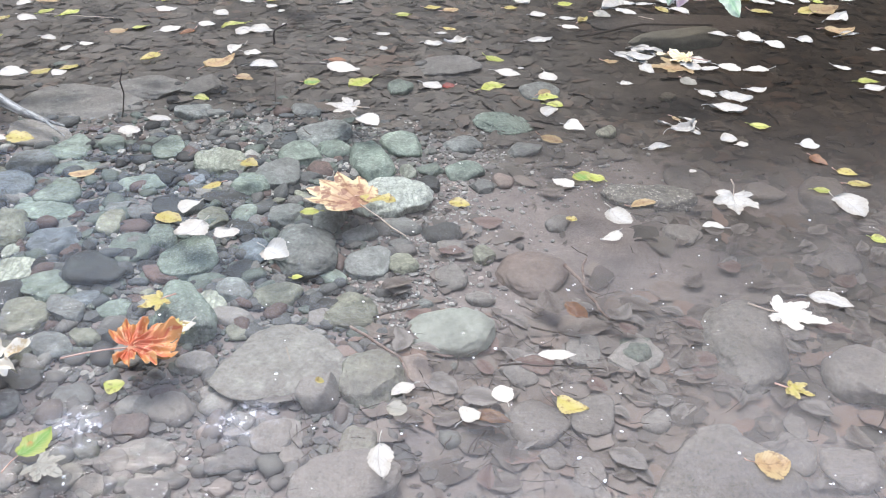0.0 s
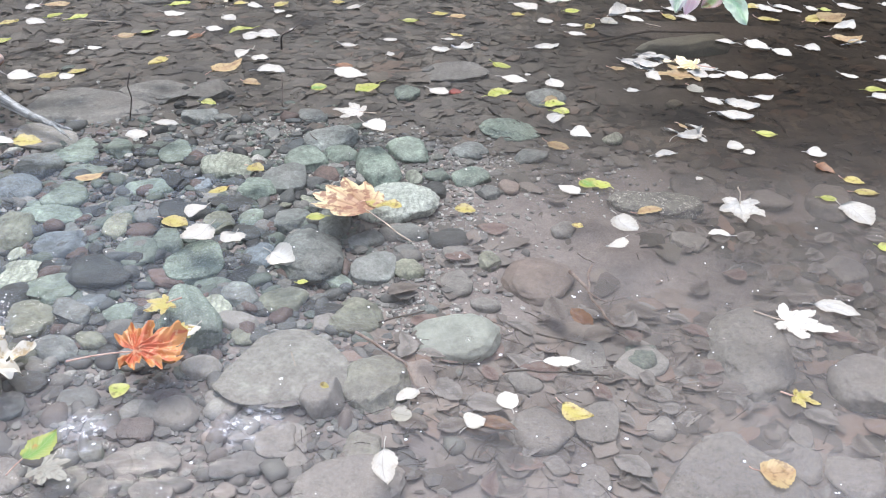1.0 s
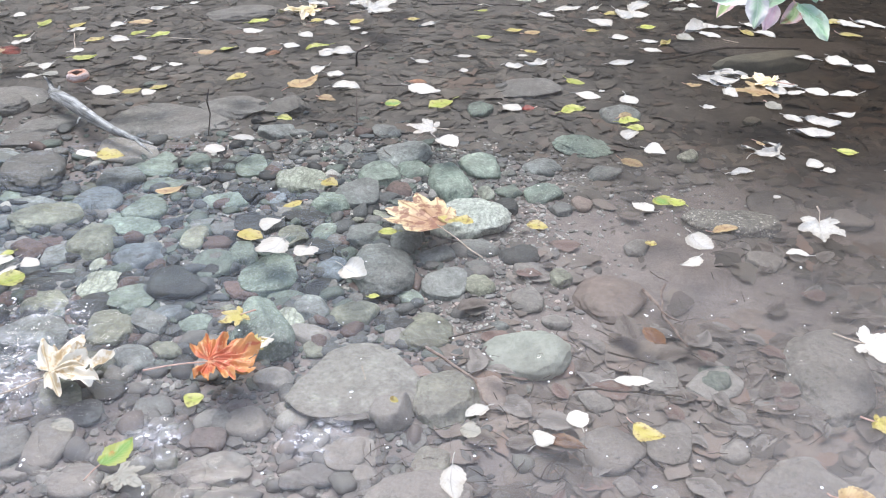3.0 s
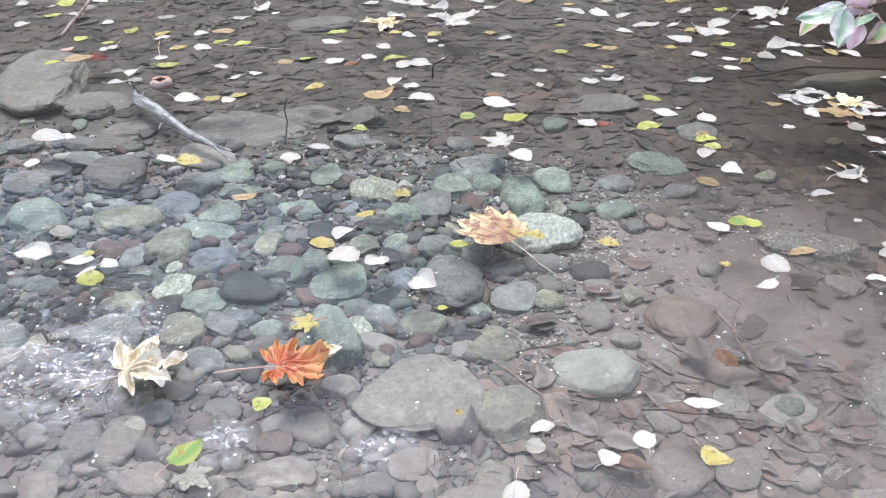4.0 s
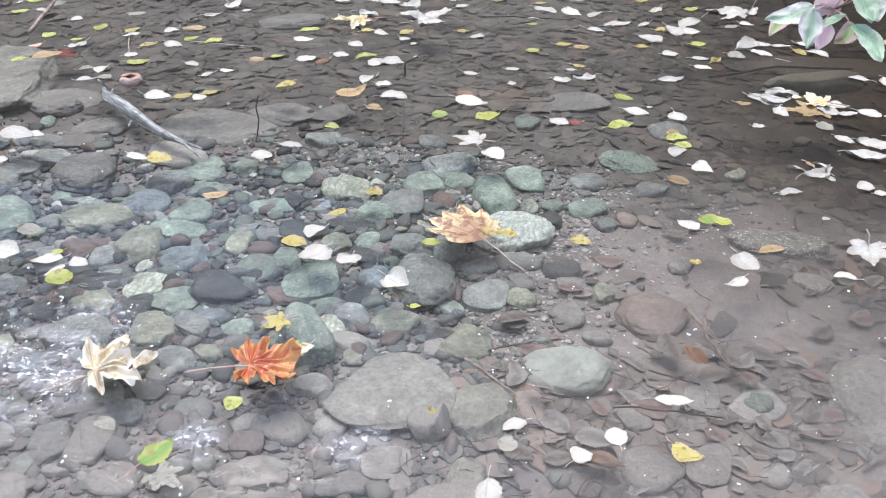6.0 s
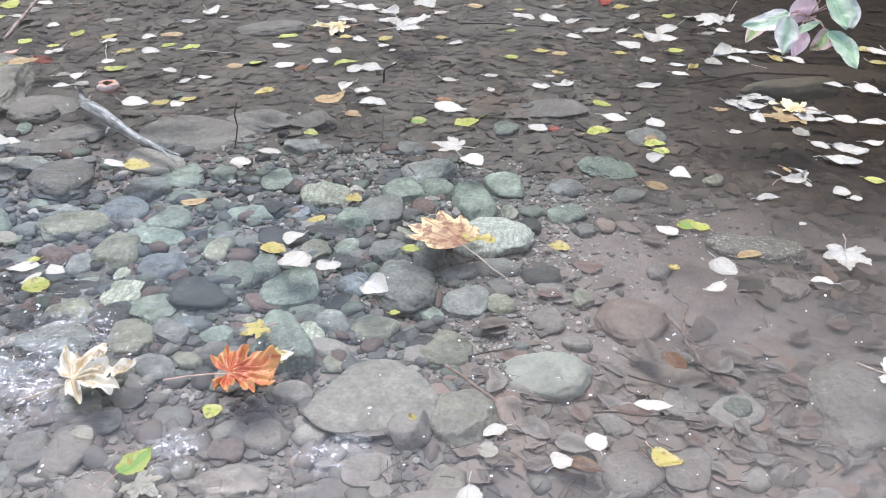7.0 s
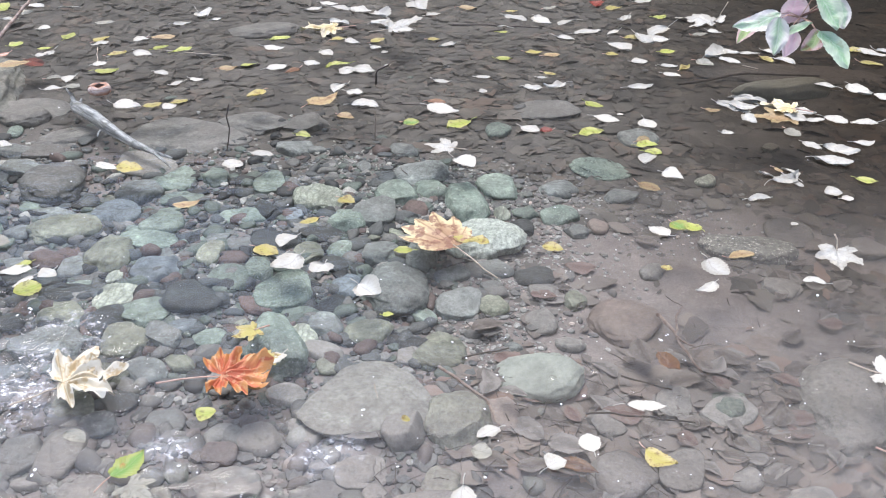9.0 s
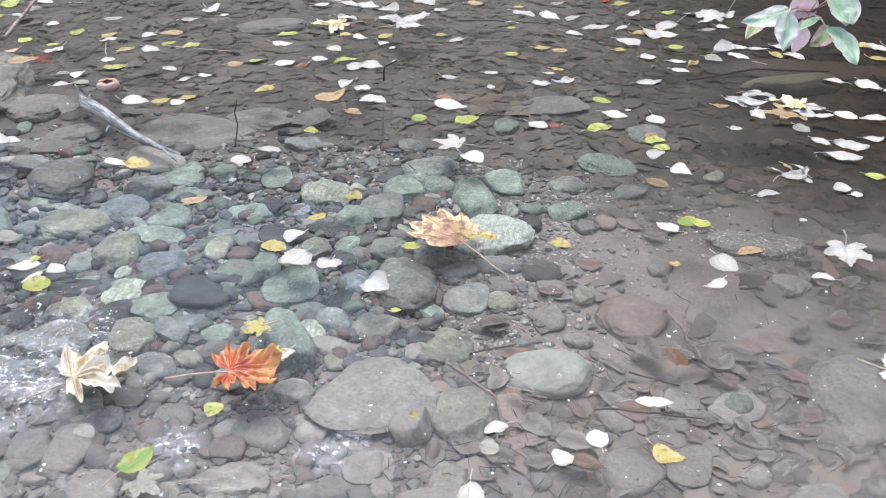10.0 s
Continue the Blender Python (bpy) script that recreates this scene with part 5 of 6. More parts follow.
oval_leaf(0.292, 2.339, 0.123, -77, 0.50, 'sunk brown', 0.2, 0, z=-0.08)
oval_leaf(0.453, 2.242, 0.044, -49, 0.90, 'sunk brown', 0.2, 0, z=-0.07)
oval_leaf(-0.080, 2.048, 0.082, -13, 0.40, 'sunk grey', 0.2, 0, z=-0.06)
oval_leaf(-0.460, 1.877, 0.140, 11, 0.40, 'sunk grey', 0.2, 0, z=-0.10)
oval_leaf(0.523, 2.167, 0.061, 129, 0.70, 'sunk russet', 0.2, 0, z=-0.10)
oval_leaf(-0.165, 2.383, 0.084, -13, 0.60, 'sunk grey', 0.2, 0, z=-0.10)
oval_leaf(0.336, 2.240, 0.100, -60, 0.42, 'brown', 0.9, 0, z=-0.055)
oval_leaf(0.378, 1.995, 0.064, -47, 0.70, 'sunk russet', 0.2, 0, z=-0.11)
oval_leaf(0.796, 3.217, 0.062, 143, 0.45, 'pale', 0.9, 0.3)
oval_leaf(0.780, 3.186, 0.112, 31, 0.50, 'pale', 0.9, 0.4)
oval_leaf(0.872, 3.218, 0.085, 122, 0.55, 'pale', 0.7, 0.3)
oval_leaf(0.839, 3.206, 0.067, -54, 0.30, 'pale', 0.7, 0.5)
oval_leaf(0.806, 3.296, 0.041, -52, 0.35, 'tan', 0.6, 0.4)
oval_leaf(0.059, 1.881, 0.105, -8, 0.62, 'sunk brown', 0.2, 0, z=-0.082)
oval_leaf(0.070, 1.828, 0.111, -19, 0.38, 'brown', 0.3, 0, z=-0.085)
oval_leaf(-0.173, 2.335, 0.100, 19, 0.50, 'sunk brown', 0.3, 0, z=-0.085)

# lobed maple leaves on the water
maple_leaf(-1.140, 1.858, 0.160, 27, 'cream', 0.90, stem=((-0.24, -0.06, 0.02), (-0.45, -0.16, 0.03), (-0.77, -0.24, 0.04)), shape=((0, 1.0), (58, 1.08), (-40, 0.94), (92, 0.80), (-82, 0.60)), pleat=1.5, slim=0.28)
maple_leaf(-0.765, 1.940, 0.132, 3, 'orange', 0.60, stem=((-0.37, -0.06, 0.02), (-0.74, -0.16, 0.03), (-1.16, -0.32, 0.04)), full=0.36, shape=((0, 1.0), (22, 1.02), (47, 0.88), (74, 0.80), (104, 0.76), (136, 0.60), (-20, 1.06), (-44, 0.92), (-70, 0.72), (-100, 0.30)), pleat=2.6, slim=0.17)
maple_leaf(-0.684, 2.027, 0.055, 20, 'yellow', 0.45, stem=None, full=0.3, z=0.002)
maple_leaf(-0.246, 2.640, 0.180, 172, 'mottled', 0.10, stem=((-0.37, 0.34, 0.00), (-0.62, 0.60, 0.00), (-0.88, 0.80, 0.00)), full=0.5, shape=((0, 1.0), (-19, 1.12), (-36, 1.12), (-55, 1.16), (-74, 1.0), (-92, 0.70), (16, 0.64)), pleat=1.6, slim=0.15)
maple_leaf(-0.332, 3.319, 0.102, 175, 'pale', 0.60, spread=1.00)
maple_leaf(0.899, 2.743, 0.130, -96, 'pale', 0.80, stem=((-0.07, 0.00, 0.11), (-0.11, -0.01, 0.23), (-0.16, -0.09, 0.35)), spread=0.85)
maple_leaf(-1.008, 4.546, 0.175, -148, 'straw', 0.80, spread=0.80, pleat=1.0)
maple_leaf(-0.748, 4.561, 0.175, 36, 'pale', 1.20, spread=0.90)
maple_leaf(0.769, 4.826, 0.191, 155, 'pale', 0.90, stem=((-0.13, 0.04, 0.18), (-0.22, 0.08, 0.39), (-0.32, 0.04, 0.61)), spread=0.90)
maple_leaf(0.957, 3.809, 0.135, 168, 'straw', 0.50, spread=0.80, pleat=1.4, z=0.012)
maple_leaf(0.930, 3.735, 0.150, -177, 'tan', 0.50, stem=None, spread=0.70)
maple_leaf(-0.734, 2.144, 0.067, -141, 'yellow', 0.70, spread=0.90)
maple_leaf(0.880, 2.140, 0.134, -25, 'pale', 0.90, spread=0.70)
maple_leaf(0.829, 1.842, 0.059, -21, 'yellow', 1.00, spread=0.90)
maple_leaf(-0.855, 1.548, 0.075, -29, 'dull', 0.50, stem=None, spread=1.00)

# pale leaves heaped on the lobed ones
oval_leaf(0.711, 3.833, 0.125, -12, 0.40, 'pale', 0.6, 0.3, z=0.008)
oval_leaf(0.764, 3.895, 0.11, -25, 0.45, 'pale', 0.7, 0.3, z=0.012)

# twigs
twig([(-0.245, 2.157, -0.085), (-0.154, 2.065, -0.070), (-0.107, 2.024, -0.080), (-0.064, 1.954, -0.100)], .0045, .003, BARK_TWIG, "reddish-brown twig with peeling bark under the water")
twig([(-0.183, 2.225, -0.105), (-0.062, 2.276, -0.095)], .003, .002)
twig([(-0.712, 3.943, -0.020), (-0.699, 3.925, 0.050), (-0.643, 3.904, 0.090)], .0045, .003)
twig([(-0.593, 3.712, 0.000), (-0.388, 3.696, 0.000)], .003, .002)
twig([(-2.50, 4.200, 0.000), (-2.53, 4.494, 0.030), (-2.54, 4.640, 0.050)], .010, .007, BARK_TWIG, "brown bark twig leaning out of the water")
twig([(-1.744, 4.176, 0.003), (-1.568, 4.154, 0.003), (-1.421, 4.143, 0.003)], .002, .0015, PALE_TWIG, "thin pale stripped twig lying in the stream")
twig([(-2.010, 4.170, 0.004), (-1.936, 3.996, 0.004)], .002, .002, PALE_TWIG, "thin pale stripped twig lying in the stream")
twig([(-1.136, 3.306, 0.140), (-1.171, 3.329, -0.060)], .003, .002)
twig([(-0.639, 3.507, 0.050), (-0.626, 3.419, -0.030)], .0025, .002)
twig([(0.359, 2.503, -0.1), (0.398, 2.389, -0.095), (0.461, 2.235, -0.1)], .006, .003, BARK_TWIG, "forked brown twig lying under the water")
twig([(0.425, 2.526, -0.1), (0.399, 2.381, -0.093), (0.450, 2.335, -0.09)], .004, .0025, BARK_TWIG, "forked brown twig lying under the water")
twig([(0.835, 4.288, 0.004), (0.895, 4.254, 0.004)], .002, .0015, PALE_TWIG, "thin pale stripped twig lying in the stream")
twig([(0.154, 2.045, -0.110), (0.264, 1.911, 0.000), (0.424, 2.039, -0.112)], .003, .002)
twig([(0.242, 2.198, -0.104), (0.376, 2.157, -0.105)], .003, .002)
twig([(-0.467, 4.677, -0.000), (-0.306, 4.685, 0.004), (-0.038, 4.669, 0.004)], .005, .003)
twig([(0.545, 4.093, -0.020), (0.842, 4.231, -0.010), (1.155, 4.262, -0.020)], .006, .004)
twig([(-0.396, 2.037, -0.062), (-0.379, 1.981, -0.061)], .002, .001, PALE_TWIG, "thin pale stripped twig lying in the stream")

# ---- driftwood ----
def weathered(path, radii, sides=16):
    """A log with ridges and cracks along its grain."""
    fine, thick = [], []
    for k in range(len(path) - 1):
        for q in range(6):
            fine.append(Vector(path[k]).lerp(Vector(path[k + 1]), q / 6))
            thick.append(radii[k] + (radii[k + 1] - radii[k]) * q / 6)
    fine.append(Vector(path[-1]))
    thick.append(radii[-1])
    verts, faces = tube(fine, [1.0] * len(fine), sides)
    out = []
    for i, v in enumerate(verts):
        k, side = divmod(i, sides)
        g = 2 * math.pi * side / sides
        groove = 1 + 0.34 * noise.noise((math.cos(g) * 2.2, math.sin(g) * 2.2, k * 0.07)) + 0.18 * noise.noise((math.cos(g) * 5, math.sin(g) * 5, k * 0.25 + 7))
        out.append(tuple(fine[k] + (Vector(v) - fine[k]) * thick[k] * groove + 0.003 * Vector((noise.noise(fine[k] * 24), noise.noise(fine[k] * 24 + Vector((5, 0, 0))), 0))))
    return out, faces


def driftwood():
    path = [(-1.925, 3.690, -0.060), (-1.865, 3.607, -0.040), (-1.773, 3.528, -0.034), (-1.662, 3.423, -0.034), (-1.553, 3.334, -0.038), (-1.469, 3.284, -0.045), (-1.410, 3.258, -0.050)]
    verts, faces = weathered(path, [0.014, 0.022, 0.024, 0.021, 0.016, 0.011, 0.007])
    wood = new("driftwood", mesh_from("driftwood", verts, faces, DRIFT))
    for pts, r in (([(-1.415, 3.262, -0.050), (-1.39, 3.252, -0.05), (-1.352, 3.240, -0.055)], (0.008, 0.006, 0.003)), ([(-1.425, 3.262, -0.05), (-1.385, 3.225, -0.055), (-1.336, 3.182, -0.065)], (0.006, 0.005, 0.002)),
                   ([(-1.90, 3.66, -0.05), (-1.93, 3.70, -0.03), (-1.965, 3.735, -0.015)], (0.012, 0.009, 0.003)), ([(-1.87, 3.63, -0.05), (-1.885, 3.67, -0.045), (-1.89, 3.70, -0.04)], (0.010, 0.007, 0.003)),
                   ([(-1.69, 3.44, -0.045), (-1.70, 3.42, -0.05), (-1.70, 3.40, -0.06)], (0.006, 0.005, 0.003))):
        v, f = weathered(pts, r, 8)
        part("snapped_twig", mesh_from("snapped_twig", v, f, DRIFT), wood)
    tagged(wood, "bleached grey piece of driftwood lying under the water", "driftwood")


driftwood()


# ---- the overhanging shrub branch ----
BARK = plain_material("shrub bark", (0.10, 0.055, 0.045), (0.22, 0.13, 0.10), 50.0, 0.6)
arc = [(3.95, 2.75, 0.05), (3.7, 2.75, 0.7), (3.0, 2.72, 1.45), (2.1, 2.68, 1.75), (1.4, 2.62, 1.55), (0.95, 2.55, 1.2), (0.72, 2.47, 0.95), (0.66, 2.43, 0.86), (0.585, 2.42, 0.825)]
av, af = tube(arc, [0.016, 0.015, 0.013, 0.011, 0.009, 0.007, 0.005, 0.004, 0.003], 8)
branch = new("shrub_branch", mesh_from("shrub_branch", av, af, BARK))
tagged(branch, "overhanging shrub branch with pale green and pink leaves above the water", "shrub branch")


def shrub_leaf(base, tip, ratio, look_of):
    """A broad pointed leaf of the shrub, from base to tip, its face turned up."""
    global leaf_count
    leaf_count += 1
    base, tip = Vector(base), Vector(tip)
    along = (tip - base).normalized()
    up = Vector((random.Random(leaf_count).uniform(-0.25, 0.25), -0.5, 0.8))
    side = up.cross(along).normalized()
    face = along.cross(side)
    ob = part("leaf", blade((tip - base).length, ratio, 0.7, leaf_count, LEAVES[look_of], False, 24, 5), branch, {"pink": "pink leaf", "rust": "rust-tinged green leaf", "lilac": "greyish green leaf", "mint": "pale green leaf"}[look_of])
    turn = Matrix((along, side, face)).transposed().to_4x4()
    ob.matrix_world = Matrix.Translation(base) @ turn
    twig_path = [Vector((0.585, 2.42, 0.825)), Vector((0.585, 2.42, 0.825)).lerp(base, 0.6) + Vector((0, 0, 0.008)), base + along * 0.004]
    v, f = tube(twig_path, [0.0016, 0.0012, 0.0009], 5)
    part("leaf_stalk", mesh_from("leaf_stalk", v, f, STEM), branch)


shrub_leaf((0.538, 2.424, 0.828), (0.427, 2.393, 0.799), 0.47, 'lilac')
shrub_leaf((0.53, 2.451, 0.806), (0.447, 2.406, 0.753), 0.47, 'rust')
shrub_leaf((0.528, 2.384, 0.831), (0.517, 2.32, 0.762), 0.56, 'lilac')
shrub_leaf((0.557, 2.386, 0.793), (0.6, 2.346, 0.833), 0.45, 'mint')
shrub_leaf((0.581, 2.422, 0.786), (0.551, 2.369, 0.739), 0.50, 'pink')
shrub_leaf((0.63, 2.413, 0.795), (0.586, 2.367, 0.758), 0.60, 'rust')
shrub_leaf((0.613, 2.346, 0.811), (0.671, 2.266, 0.755), 0.50, 'mint')
shrub_leaf((0.567, 2.442, 0.806), (0.57, 2.423, 0.883), 0.85, 'pink')
shrub_leaf((0.607, 2.393, 0.886), (0.647, 2.32, 0.827), 0.55, 'mint')
shrub_leaf((0.664, 2.457, 0.861), (0.68, 2.392, 0.806), 0.50, 'lilac')
shrub_leaf((0.565, 2.47, 0.79), (0.505, 2.448, 0.815), 0.47, 'mint')


# ---- more stones between the placed ones ----
taken = [(o.location.x, o.location.y, (o.scale.x + o.scale.y) / 2) for o in scene.objects if o.name.startswith(("river_stone", "boulder"))]
rnd = random.Random(42)


def cobbled(x, y):
    """How much of the bed is clean cobble: most of it left of the middle, little under the silt."""
    left = min(0.0, x + 1.3) * 0.45 + max(0.0, x + 1.3) - 0.3
    return (1 - 0.965 * step(x + 0.25 * (y - 2.5), -0.40, 0.05)) * max(math.exp(-(left / 0.85) ** 2 - ((y - 2.55) / 0.62) ** 2), 0.55 * math.exp(-((x + 0.9) / 0.9) ** 2 - ((y - 1.7) / 0.55) ** 2))


made = 0
for _ in range(30000):
    x, y = rnd.uniform(-2.7, 1.2), rnd.uniform(1.35, 4.2)
    if rnd.random() > cobbled(x, y) * 1.2 + 0.02 or made >= 118:
        continue
    long = rnd.uniform(0.028, 0.085) * (1.15 if rnd.random() < 0.2 else 1) * (1.45 if y < 2.1 else 1)
    if any(math.hypot(x - a, y - b) < c * 0.78 + long * 0.40 for a, b, c in taken):
        continue
    taken.append((x, y, long * 0.5))
    dusty = y < 2.2 or x > -0.1
    stone(x, y, long, long * rnd.uniform(0.6, 0.95), rnd.uniform(0, 180), rnd.choice(["silted", "silted", "grey", "pink", "olive"] if dusty else ["grey", "dark", "dark", "blue", "green", "green", "grey", "olive", "red", "speckled", "grey"]))
    made += 1


def pebbles(name, count, spread, sizes, material, seed, label, category, level=1):
    """Many small pebbles as one mesh."""
    rng = random.Random(seed)
    bm = bmesh.new()
    bmesh.ops.create_icosphere(bm, subdivisions=level, radius=1)
    unit = [v.co.copy() for v in bm.verts]
    tris = [tuple(v.index for v in f.verts) for f in bm.faces]
    bm.free()
    verts, faces, n = [], [], 0
    while n < count:
        x, y = rng.uniform(-3.6, 2.2), rng.uniform(1.05, 4.8)
        if rng.random() > spread(x, y):
            continue
        r = rng.uniform(*sizes) * (2 if level < 2 and rng.random() < 0.1 else 1)
        a, sx, sy, sz = rng.uniform(0, 6.3), rng.uniform(0.8, 1.5), rng.uniform(0.7, 1.1), rng.uniform(0.4, 0.7)
        z, base = bed(x, y) + r * 0.2, len(verts)
        cuts = [(Vector((rng.gauss(0, 1), rng.gauss(0, 1), rng.gauss(0, 1))).normalized(), rng.uniform(0.45, 0.8)) for _ in range(5 if level > 1 else 0)]
        for u in unit:
            for side, far in cuts:
                u = u - side * max(0.0, u.dot(side) - far)
            k = 1 + 0.25 * noise.noise(u * 1.3 + Vector((n * 3.1, 0, 0)))
            px, py = u.x * sx * r * k, u.y * sy * r * k
            verts.append((x + px * math.cos(a) - py * math.sin(a), y + px * math.sin(a) + py * math.cos(a), z + u.z * sz * r * k))
        faces += [tuple(base + i for i in t) for t in tris]
        n += 1
    return tagged(new(name, mesh_from(name, verts, faces, material, level > 1)), label, category, kind="stuff")


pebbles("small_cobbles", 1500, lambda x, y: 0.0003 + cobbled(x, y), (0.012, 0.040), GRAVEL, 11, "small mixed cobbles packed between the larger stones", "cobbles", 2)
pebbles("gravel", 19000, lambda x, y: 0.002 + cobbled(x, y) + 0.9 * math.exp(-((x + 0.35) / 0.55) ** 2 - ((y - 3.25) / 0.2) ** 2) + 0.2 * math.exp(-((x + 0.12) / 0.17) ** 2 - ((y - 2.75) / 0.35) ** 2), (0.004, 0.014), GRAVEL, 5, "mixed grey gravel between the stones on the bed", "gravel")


GRIT = plain_material("pale grit", (0.20, 0.205, 0.20), (0.42, 0.42, 0.40), 30.0, 0.7, 0.3, 0.001, True)
pebbles("grit", 5200, lambda x, y: math.exp(-((x + 0.35) / 0.60) ** 2 - ((y - 3.20) / 0.20) ** 2) + 0.8 * math.exp(-((x + 0.13) / 0.16) ** 2 - ((y - 2.33) / 0.16) ** 2) + 0.7 * math.exp(-((x + 0.02) / 0.2) ** 2 - ((y - 2.72) / 0.2) ** 2), (0.002, 0.0065), GRIT, 8, "pale sandy grit lying on the silty bed", "grit")


# ---- sunken leaf litter ----
def littered(x, y):
    bare = 0.0
    for a, b, w, h in ((0.70, 3.12, 0.52, 0.24), (0.30, 2.85, 0.45, 0.24), (0.50, 2.60, 0.45, 0.2), (1.15, 3.02, 0.35, 0.16), (0.85, 3.95, 0.35, 0.14), (0.15, 2.42, 0.40, 0.22), (-0.12, 2.42, 0.30, 0.26), (1.0, 4.45, 0.5, 0.25), (-2.35, 3.65, 0.5, 0.35), (-1.90, 3.45, 0.5, 0.27), (-1.25, 3.30, 0.35, 0.12), (-0.75, 3.40, 0.55, 0.2), (-0.1, 3.22, 0.4, 0.2), (0.05, 2.95, 0.25, 0.2), (-0.35, 3.15, 0.65, 0.2)):
        bare = max(bare, math.exp(-(((x - a) / w) ** 2 + ((y - b) / h) ** 2) ** 2))
    patch = step(noise.noise((x * 1.5, y * 2.1, 3.3)) + 0.5 * noise.noise((x * 4.0, y * 5.5, 1.1)), -0.42, 0.10)
    return max(0.01, 1 - 2.8 * cobbled(x, y)) * (1 - 0.97 * bare) * (0.35 + 0.65 * patch)


def litter_verts(length, ratio, curl, rng):
    """A small waterlogged leaf, nine quads long and two wide."""
    out = []
    bent, wave = rng.uniform(-0.12, 0.12), rng.uniform(0, 6)
    for i in range(10):
        u = i / 9
        w = 0.5 * ratio * length * max(0.03, math.sin(math.pi * min(0.99, 0.03 + 0.95 * u ** 0.85)) ** 0.85)
        for v in (-1, 0, 1):
            out.append(((u - 0.5 + (rng.uniform(-0.035, 0.035) if v else 0.0)) * length, v * w * rng.uniform(0.76, 1.12) * (1 + 0.16 * math.sin(wave * 3 + 5 * u + 2 * v)) + bent * length * math.sin(3.1 * u), curl * length * (0.10 * v * v - 0.16 * (u - 0.5) ** 2 + 0.06 * math.sin(wave + 5 * u + v))))
    return out


LITTER_FACES = [(i * 3 + j, i * 3 + j + 1, i * 3 + j + 4, i * 3 + j + 3) for i in range(9) for j in range(2)]


def laid(points, x, y, z, turn, tilt, lean):
    m = pose(x, y, z, tilt, lean, turn)
    return [tuple(m @ Vector(p)) for p in points]


rng = random.Random(77)


def litter_layer(name, count, near, material, label):
    """A layer of waterlogged leaves as one mesh; near and far share a blurred border."""
    verts, faces, n = [], [], 0
    while n < count:
        x, y = rng.uniform(-4.2, 3.4), rng.uniform(1.0, 6.5)
        if x + 0.7 * (y - 5.0) > 3.0 or (y + 0.7 * step(x, 0.6, 1.3) + rng.gauss(0, 0.25) < 2.75) != near or rng.random() > littered(x, y):
            continue
        base = len(verts)
        kind = rng.random()
        long, ratio = (rng.uniform(0.06, 0.13), rng.uniform(0.4, 0.8)) if kind < 0.34 else (rng.uniform(0.03, 0.06), rng.uniform(0.35, 0.9)) if kind < 0.64 else (rng.uniform(0.012, 0.05), rng.uniform(0.12, 0.6))
        shape = litter_verts(long, ratio, rng.uniform(-0.5, 0.9) if rng.random() < 0.5 else rng.uniform(-0.2, 0.3), rng)
        verts += laid(shape, x, y, bed(x, y) + (rng.uniform(0.002, 0.013) if near else rng.uniform(-0.001, 0.008)), rng.uniform(0, 360), rng.gauss(0, 1.5), rng.gauss(0, 1.5))
        faces += [tuple(base + i for i in f) for f in LITTER_FACES]
        n += 1
    tagged(new(name, mesh_from(name, verts, faces, material)), label, "leaf litter", kind="stuff")


litter_layer("leaf_litter", 31000, False, LITTER, "dark brown waterlogged leaf litter covering the bed")
litter_layer("silted_leaf_litter", 10500, True, SILTED_LITTER, "greyish leaf litter under a film of silt")

SUNK = ("sunk brown", "sunk brown", "sunk grey", "sunk grey", "sunk grey", "sunk russet")
sunk_meshes = [blade(1.0, rng.uniform(0.45, 0.8), rng.uniform(0.05, 0.22), 900 + k, LEAVES[SUNK[k % 6]], True, 14, 3) for k in range(24)]
n = 0
while n < 280:
    x, y = rng.uniform(-1.3, 1.7), rng.uniform(1.4, 3.0)
    if rng.random() > littered(x, y) * (1.2 if x > -0.4 else 0.25):
        continue
    k = rng.randrange(24)
    ob = new("sunken_leaf", sunk_meshes[k])
    ob.matrix_world = pose(x, y, bed(x, y) + rng.uniform(0.010, 0.018), rng.gauss(0, 3), rng.gauss(0, 3.5), rng.uniform(0, 360)) @ Matrix.Scale(rng.uniform(0.06, 0.115), 4)
    tagged(ob, ("dark brown", "greyish silted", "russet")[(0, 0, 1, 1, 1, 2)[k % 6]] + " sunken leaf lying on the stream bed", "leaf", "sunken leaves")
    n += 1


# ---- foam flecks, modelled glints and bubbles on the surface ----
bm = bmesh.new()
bmesh.ops.create_icosphere(bm, subdivisions=2, radius=1)
dome = [v.co.copy() for v in bm.verts]
dome_faces = [tuple(v.index for v in f.verts) for f in bm.faces]
bm.free()
verts, faces, spots, n = [], [], [], 0
while n < 200:
    x, y = rng.uniform(-1.9, 1.6), rng.uniform(1.4, 4.0)
    if rng.random() > math.exp(-((y - 1.7) / 1.1) ** 2):
        continue
    spots.append((x, y, rng.choice((1, 1, 1, 1, 1, 2)), rng.choice((1.0, 1.0, 1.4, 1.8))))
    n += 1
# dense clusters of white flecks modelled for sky glitter on the riffle
for cx, cy, wx, wy, count in ((-1.33, 1.86, 0.13, 0.09, 100), (-1.60, 1.98, 0.2, 0.12, 50), (-0.68, 1.50, 0.09, 0.05, 30), (-1.15, 2.12, 0.05, 0.04, 16)):
    k = 0
    while k < count:
        x, y = rng.gauss(cx, wx), rng.gauss(cy, wy)
        if noise.noise((x * 16, y * 22, 6.0)) > 0.12:
            spots.append((x, y, rng.choice((1, 1, 2)), 1.0))
            k += 1
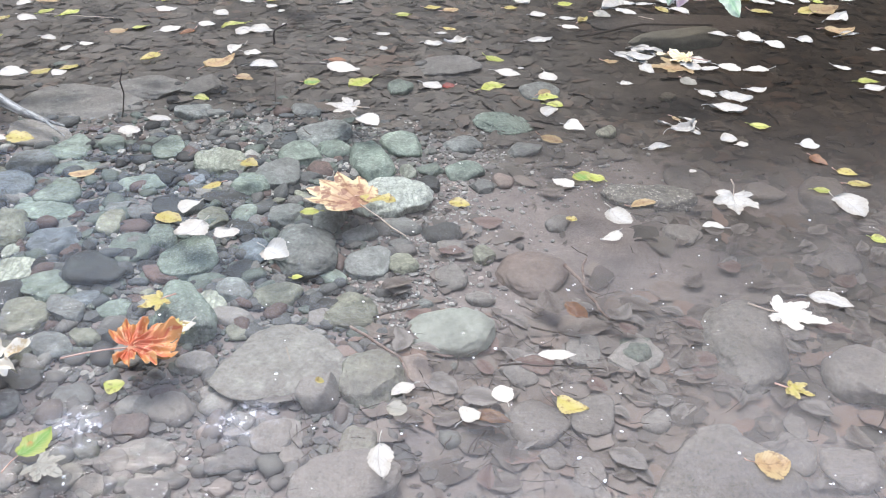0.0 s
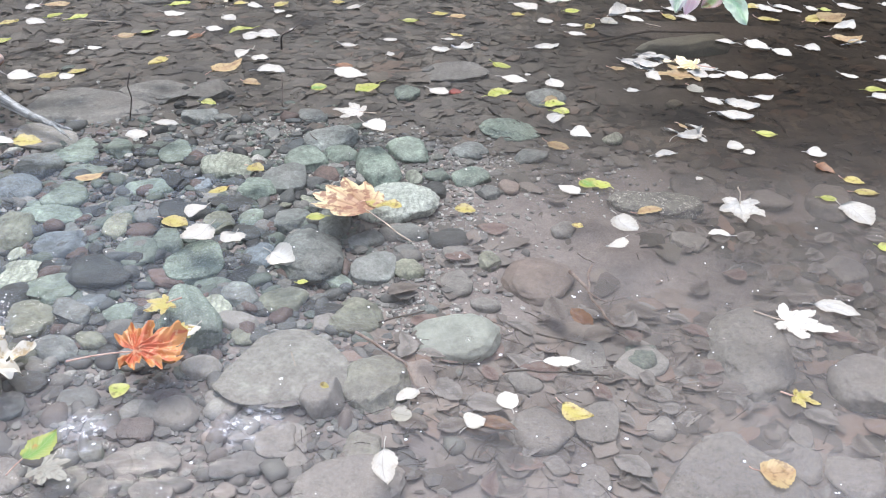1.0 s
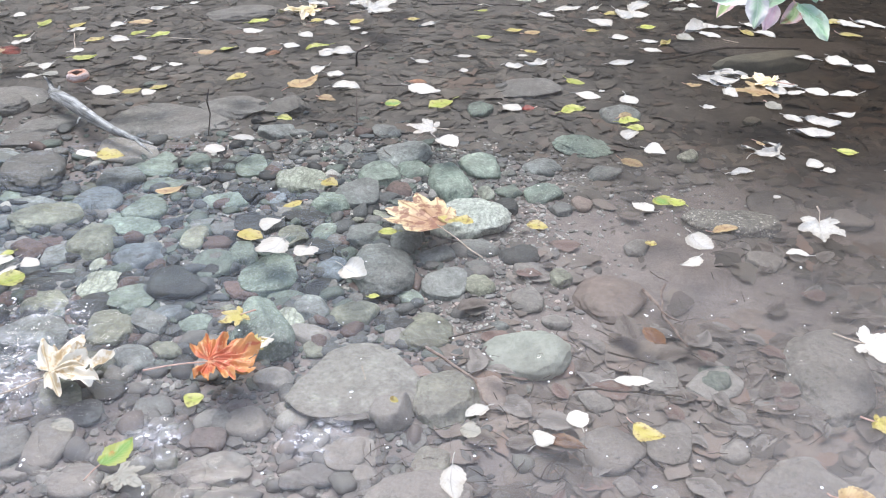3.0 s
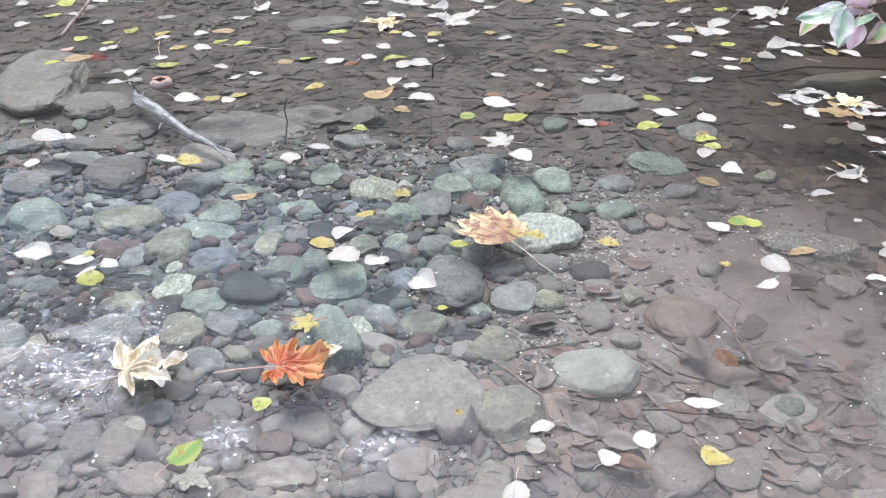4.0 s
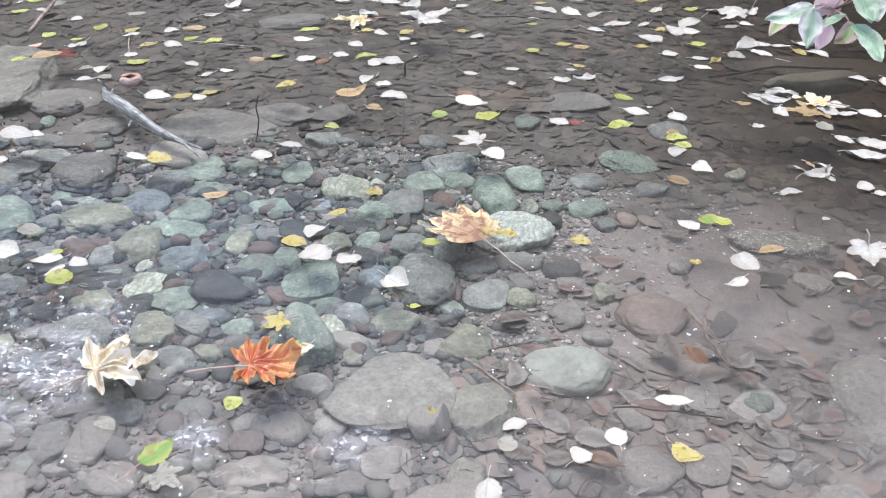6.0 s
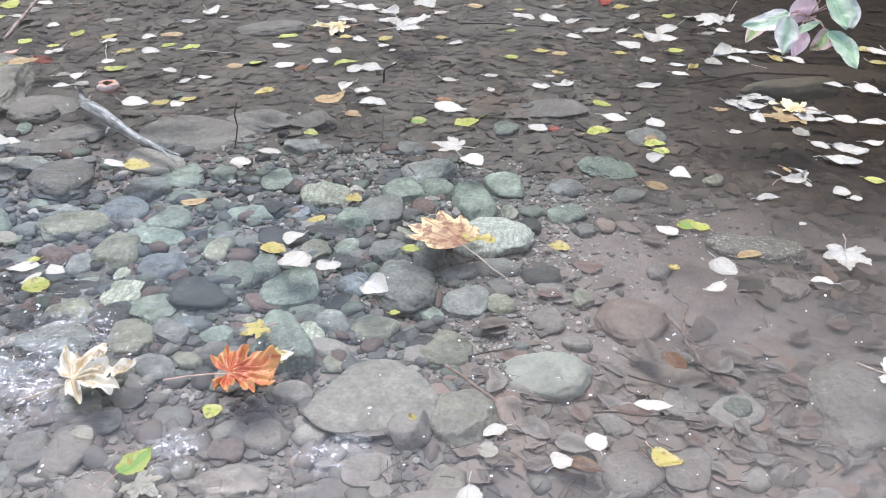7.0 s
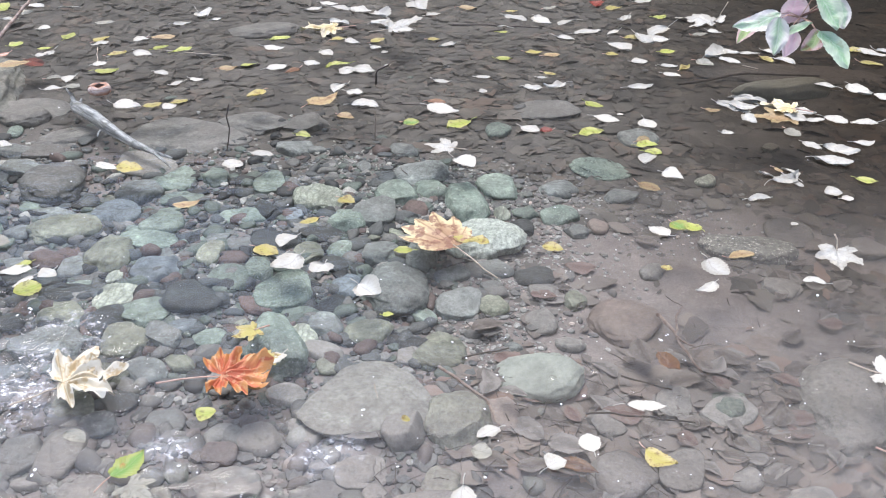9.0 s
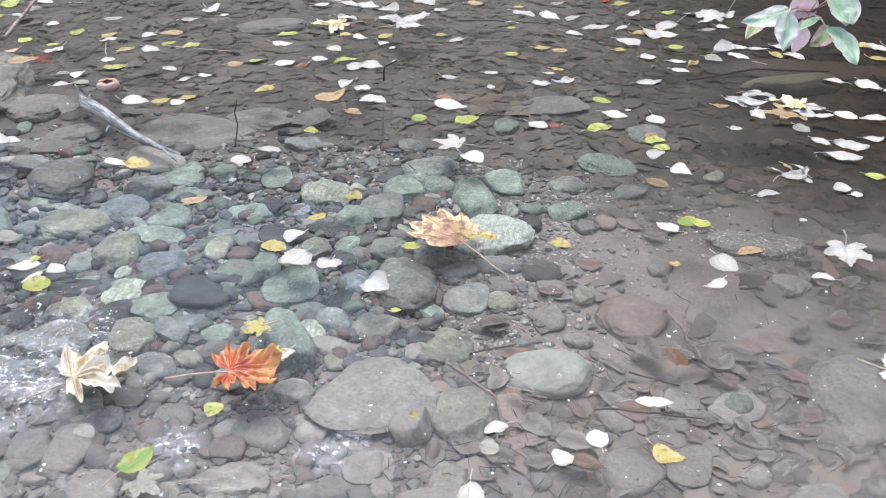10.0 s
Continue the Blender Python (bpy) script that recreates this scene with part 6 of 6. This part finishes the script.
for x, y, many, big in spots:
    for _ in range(many):
        base, r, long, way = len(verts), big * rng.uniform(0.0006, 0.0022) * rng.choice((1, 1, 1, 1.5)), rng.uniform(1.0, 1.9), rng.uniform(0, 3.1)
        cx, cy = x + rng.gauss(0, 0.006), y + rng.gauss(0, 0.006)
        level = ripple(cx, cy)
        verts += [(cx + r * (p.x * long * math.cos(way) - p.y * math.sin(way)), cy + r * (p.x * long * math.sin(way) + p.y * math.cos(way)), level + 0.001 + r * 0.5 * p.z) for p in dome]
        faces += [tuple(base + i for i in f) for f in dome_faces]
tagged(new("foam_and_glints", mesh_from("foam_and_glints", verts, faces, FOAM_GLINT)), "tiny white foam flecks, bubbles and modelled glints on the water", "foam", kind="stuff")


def bubble(x, y, radius):
    """A clear dome of film resting on the water."""
    verts, faces, around, rings = [(0.0, 0.0, 0.42 * radius)], [], 20, 7
    for ring in range(1, rings + 1):
        lean = 0.5 * math.pi * ring / rings
        for k in range(around):
            turn = 2 * math.pi * k / around
            verts.append((radius * math.sin(lean) * math.cos(turn), radius * math.sin(lean) * math.sin(turn), 0.42 * radius * math.cos(lean)))
    for k in range(around):
        faces.append((0, 1 + k, 1 + (k + 1) % around))
        for ring in range(rings - 1):
            a, b = 1 + ring * around + k, 1 + ring * around + (k + 1) % around
            faces.append((a, a + around, b + around, b))
    ob = new("water_bubble", mesh_from("water_bubble", verts, faces, BUBBLE))
    ob.location = (x, y, ripple(x, y) + 0.0005)
    tagged(ob, "clear round bubble floating on the water", "bubble", "bubbles on the water")


bubble(-0.810, 1.733, 0.017)
bubble(0.164, 2.072, 0.014)
bubble(0.058, 2.034, 0.011)
bubble(0.255, 2.003, 0.009)
bubble(0.368, 1.995, 0.009)
bubble(-0.052, 1.968, 0.008)
bubble(-0.437, 1.709, 0.010)
bubble(-0.524, 1.689, 0.009)
bubble(0.330, 2.055, 0.008)
bubble(-0.690, 1.830, 0.008)
bubble(-1.120, 1.730, 0.008)
bubble(0.610, 1.880, 0.009)
bubble(-0.966, 1.885, 0.010)
bubble(-0.952, 1.878, 0.006)
bubble(-0.881, 1.853, 0.008)
bubble(-0.601, 1.825, 0.011)
bubble(-0.976, 1.995, 0.007)
bubble(-0.823, 1.977, 0.006)
bubble(-0.886, 2.024, 0.006)
bubble(-1.270, 2.050, 0.011)
bubble(-1.252, 1.945, 0.009)
bubble(-1.207, 1.815, 0.011)
bubble(-1.172, 1.788, 0.008)
bubble(-0.571, 1.806, 0.007)


# ---- tangles of thin needles and stalks on the bed ----
verts, faces = [], []
for cx, cy, wx, wy, count in ((0.0, 1.93, 0.16, 0.1, 46), (0.05, 1.72, 0.2, 0.08, 30), (-0.25, 1.62, 0.15, 0.08, 20), (0.75, 2.35, 0.35, 0.2, 40), (0.95, 1.95, 0.3, 0.2, 34), (0.3, 2.15, 0.3, 0.15, 30), (0.4, 3.9, 0.7, 0.5, 60), (-1.4, 3.9, 0.7, 0.5, 40)):
    for _ in range(count):
        x, y, a, long = rng.gauss(cx, wx), rng.gauss(cy, wy), rng.uniform(0, 6.3), rng.uniform(0.03, 0.09)
        bow, z = rng.uniform(-0.35, 0.35), bed(x, y) + rng.uniform(0.016, 0.028)
        path = []
        for k in range(5):
            u = k / 4 - 0.5
            side = bow * long * (0.25 - u * u)
            path.append((x + u * long * math.cos(a) - side * math.sin(a), y + u * long * math.sin(a) + side * math.cos(a), z + rng.uniform(-0.002, 0.003)))
        r = rng.uniform(0.0007, 0.0018)
        v, f = tube(path, [r, r, r, r * 0.8, r * 0.5], 4)
        base = len(verts)
        verts += v
        faces += [tuple(base + i for i in g) for g in f]
tagged(new("plant_debris", mesh_from("plant_debris", verts, faces, TWIG)), "tangled dark needles and stalks on the stream bed", "plant debris", kind="stuff")
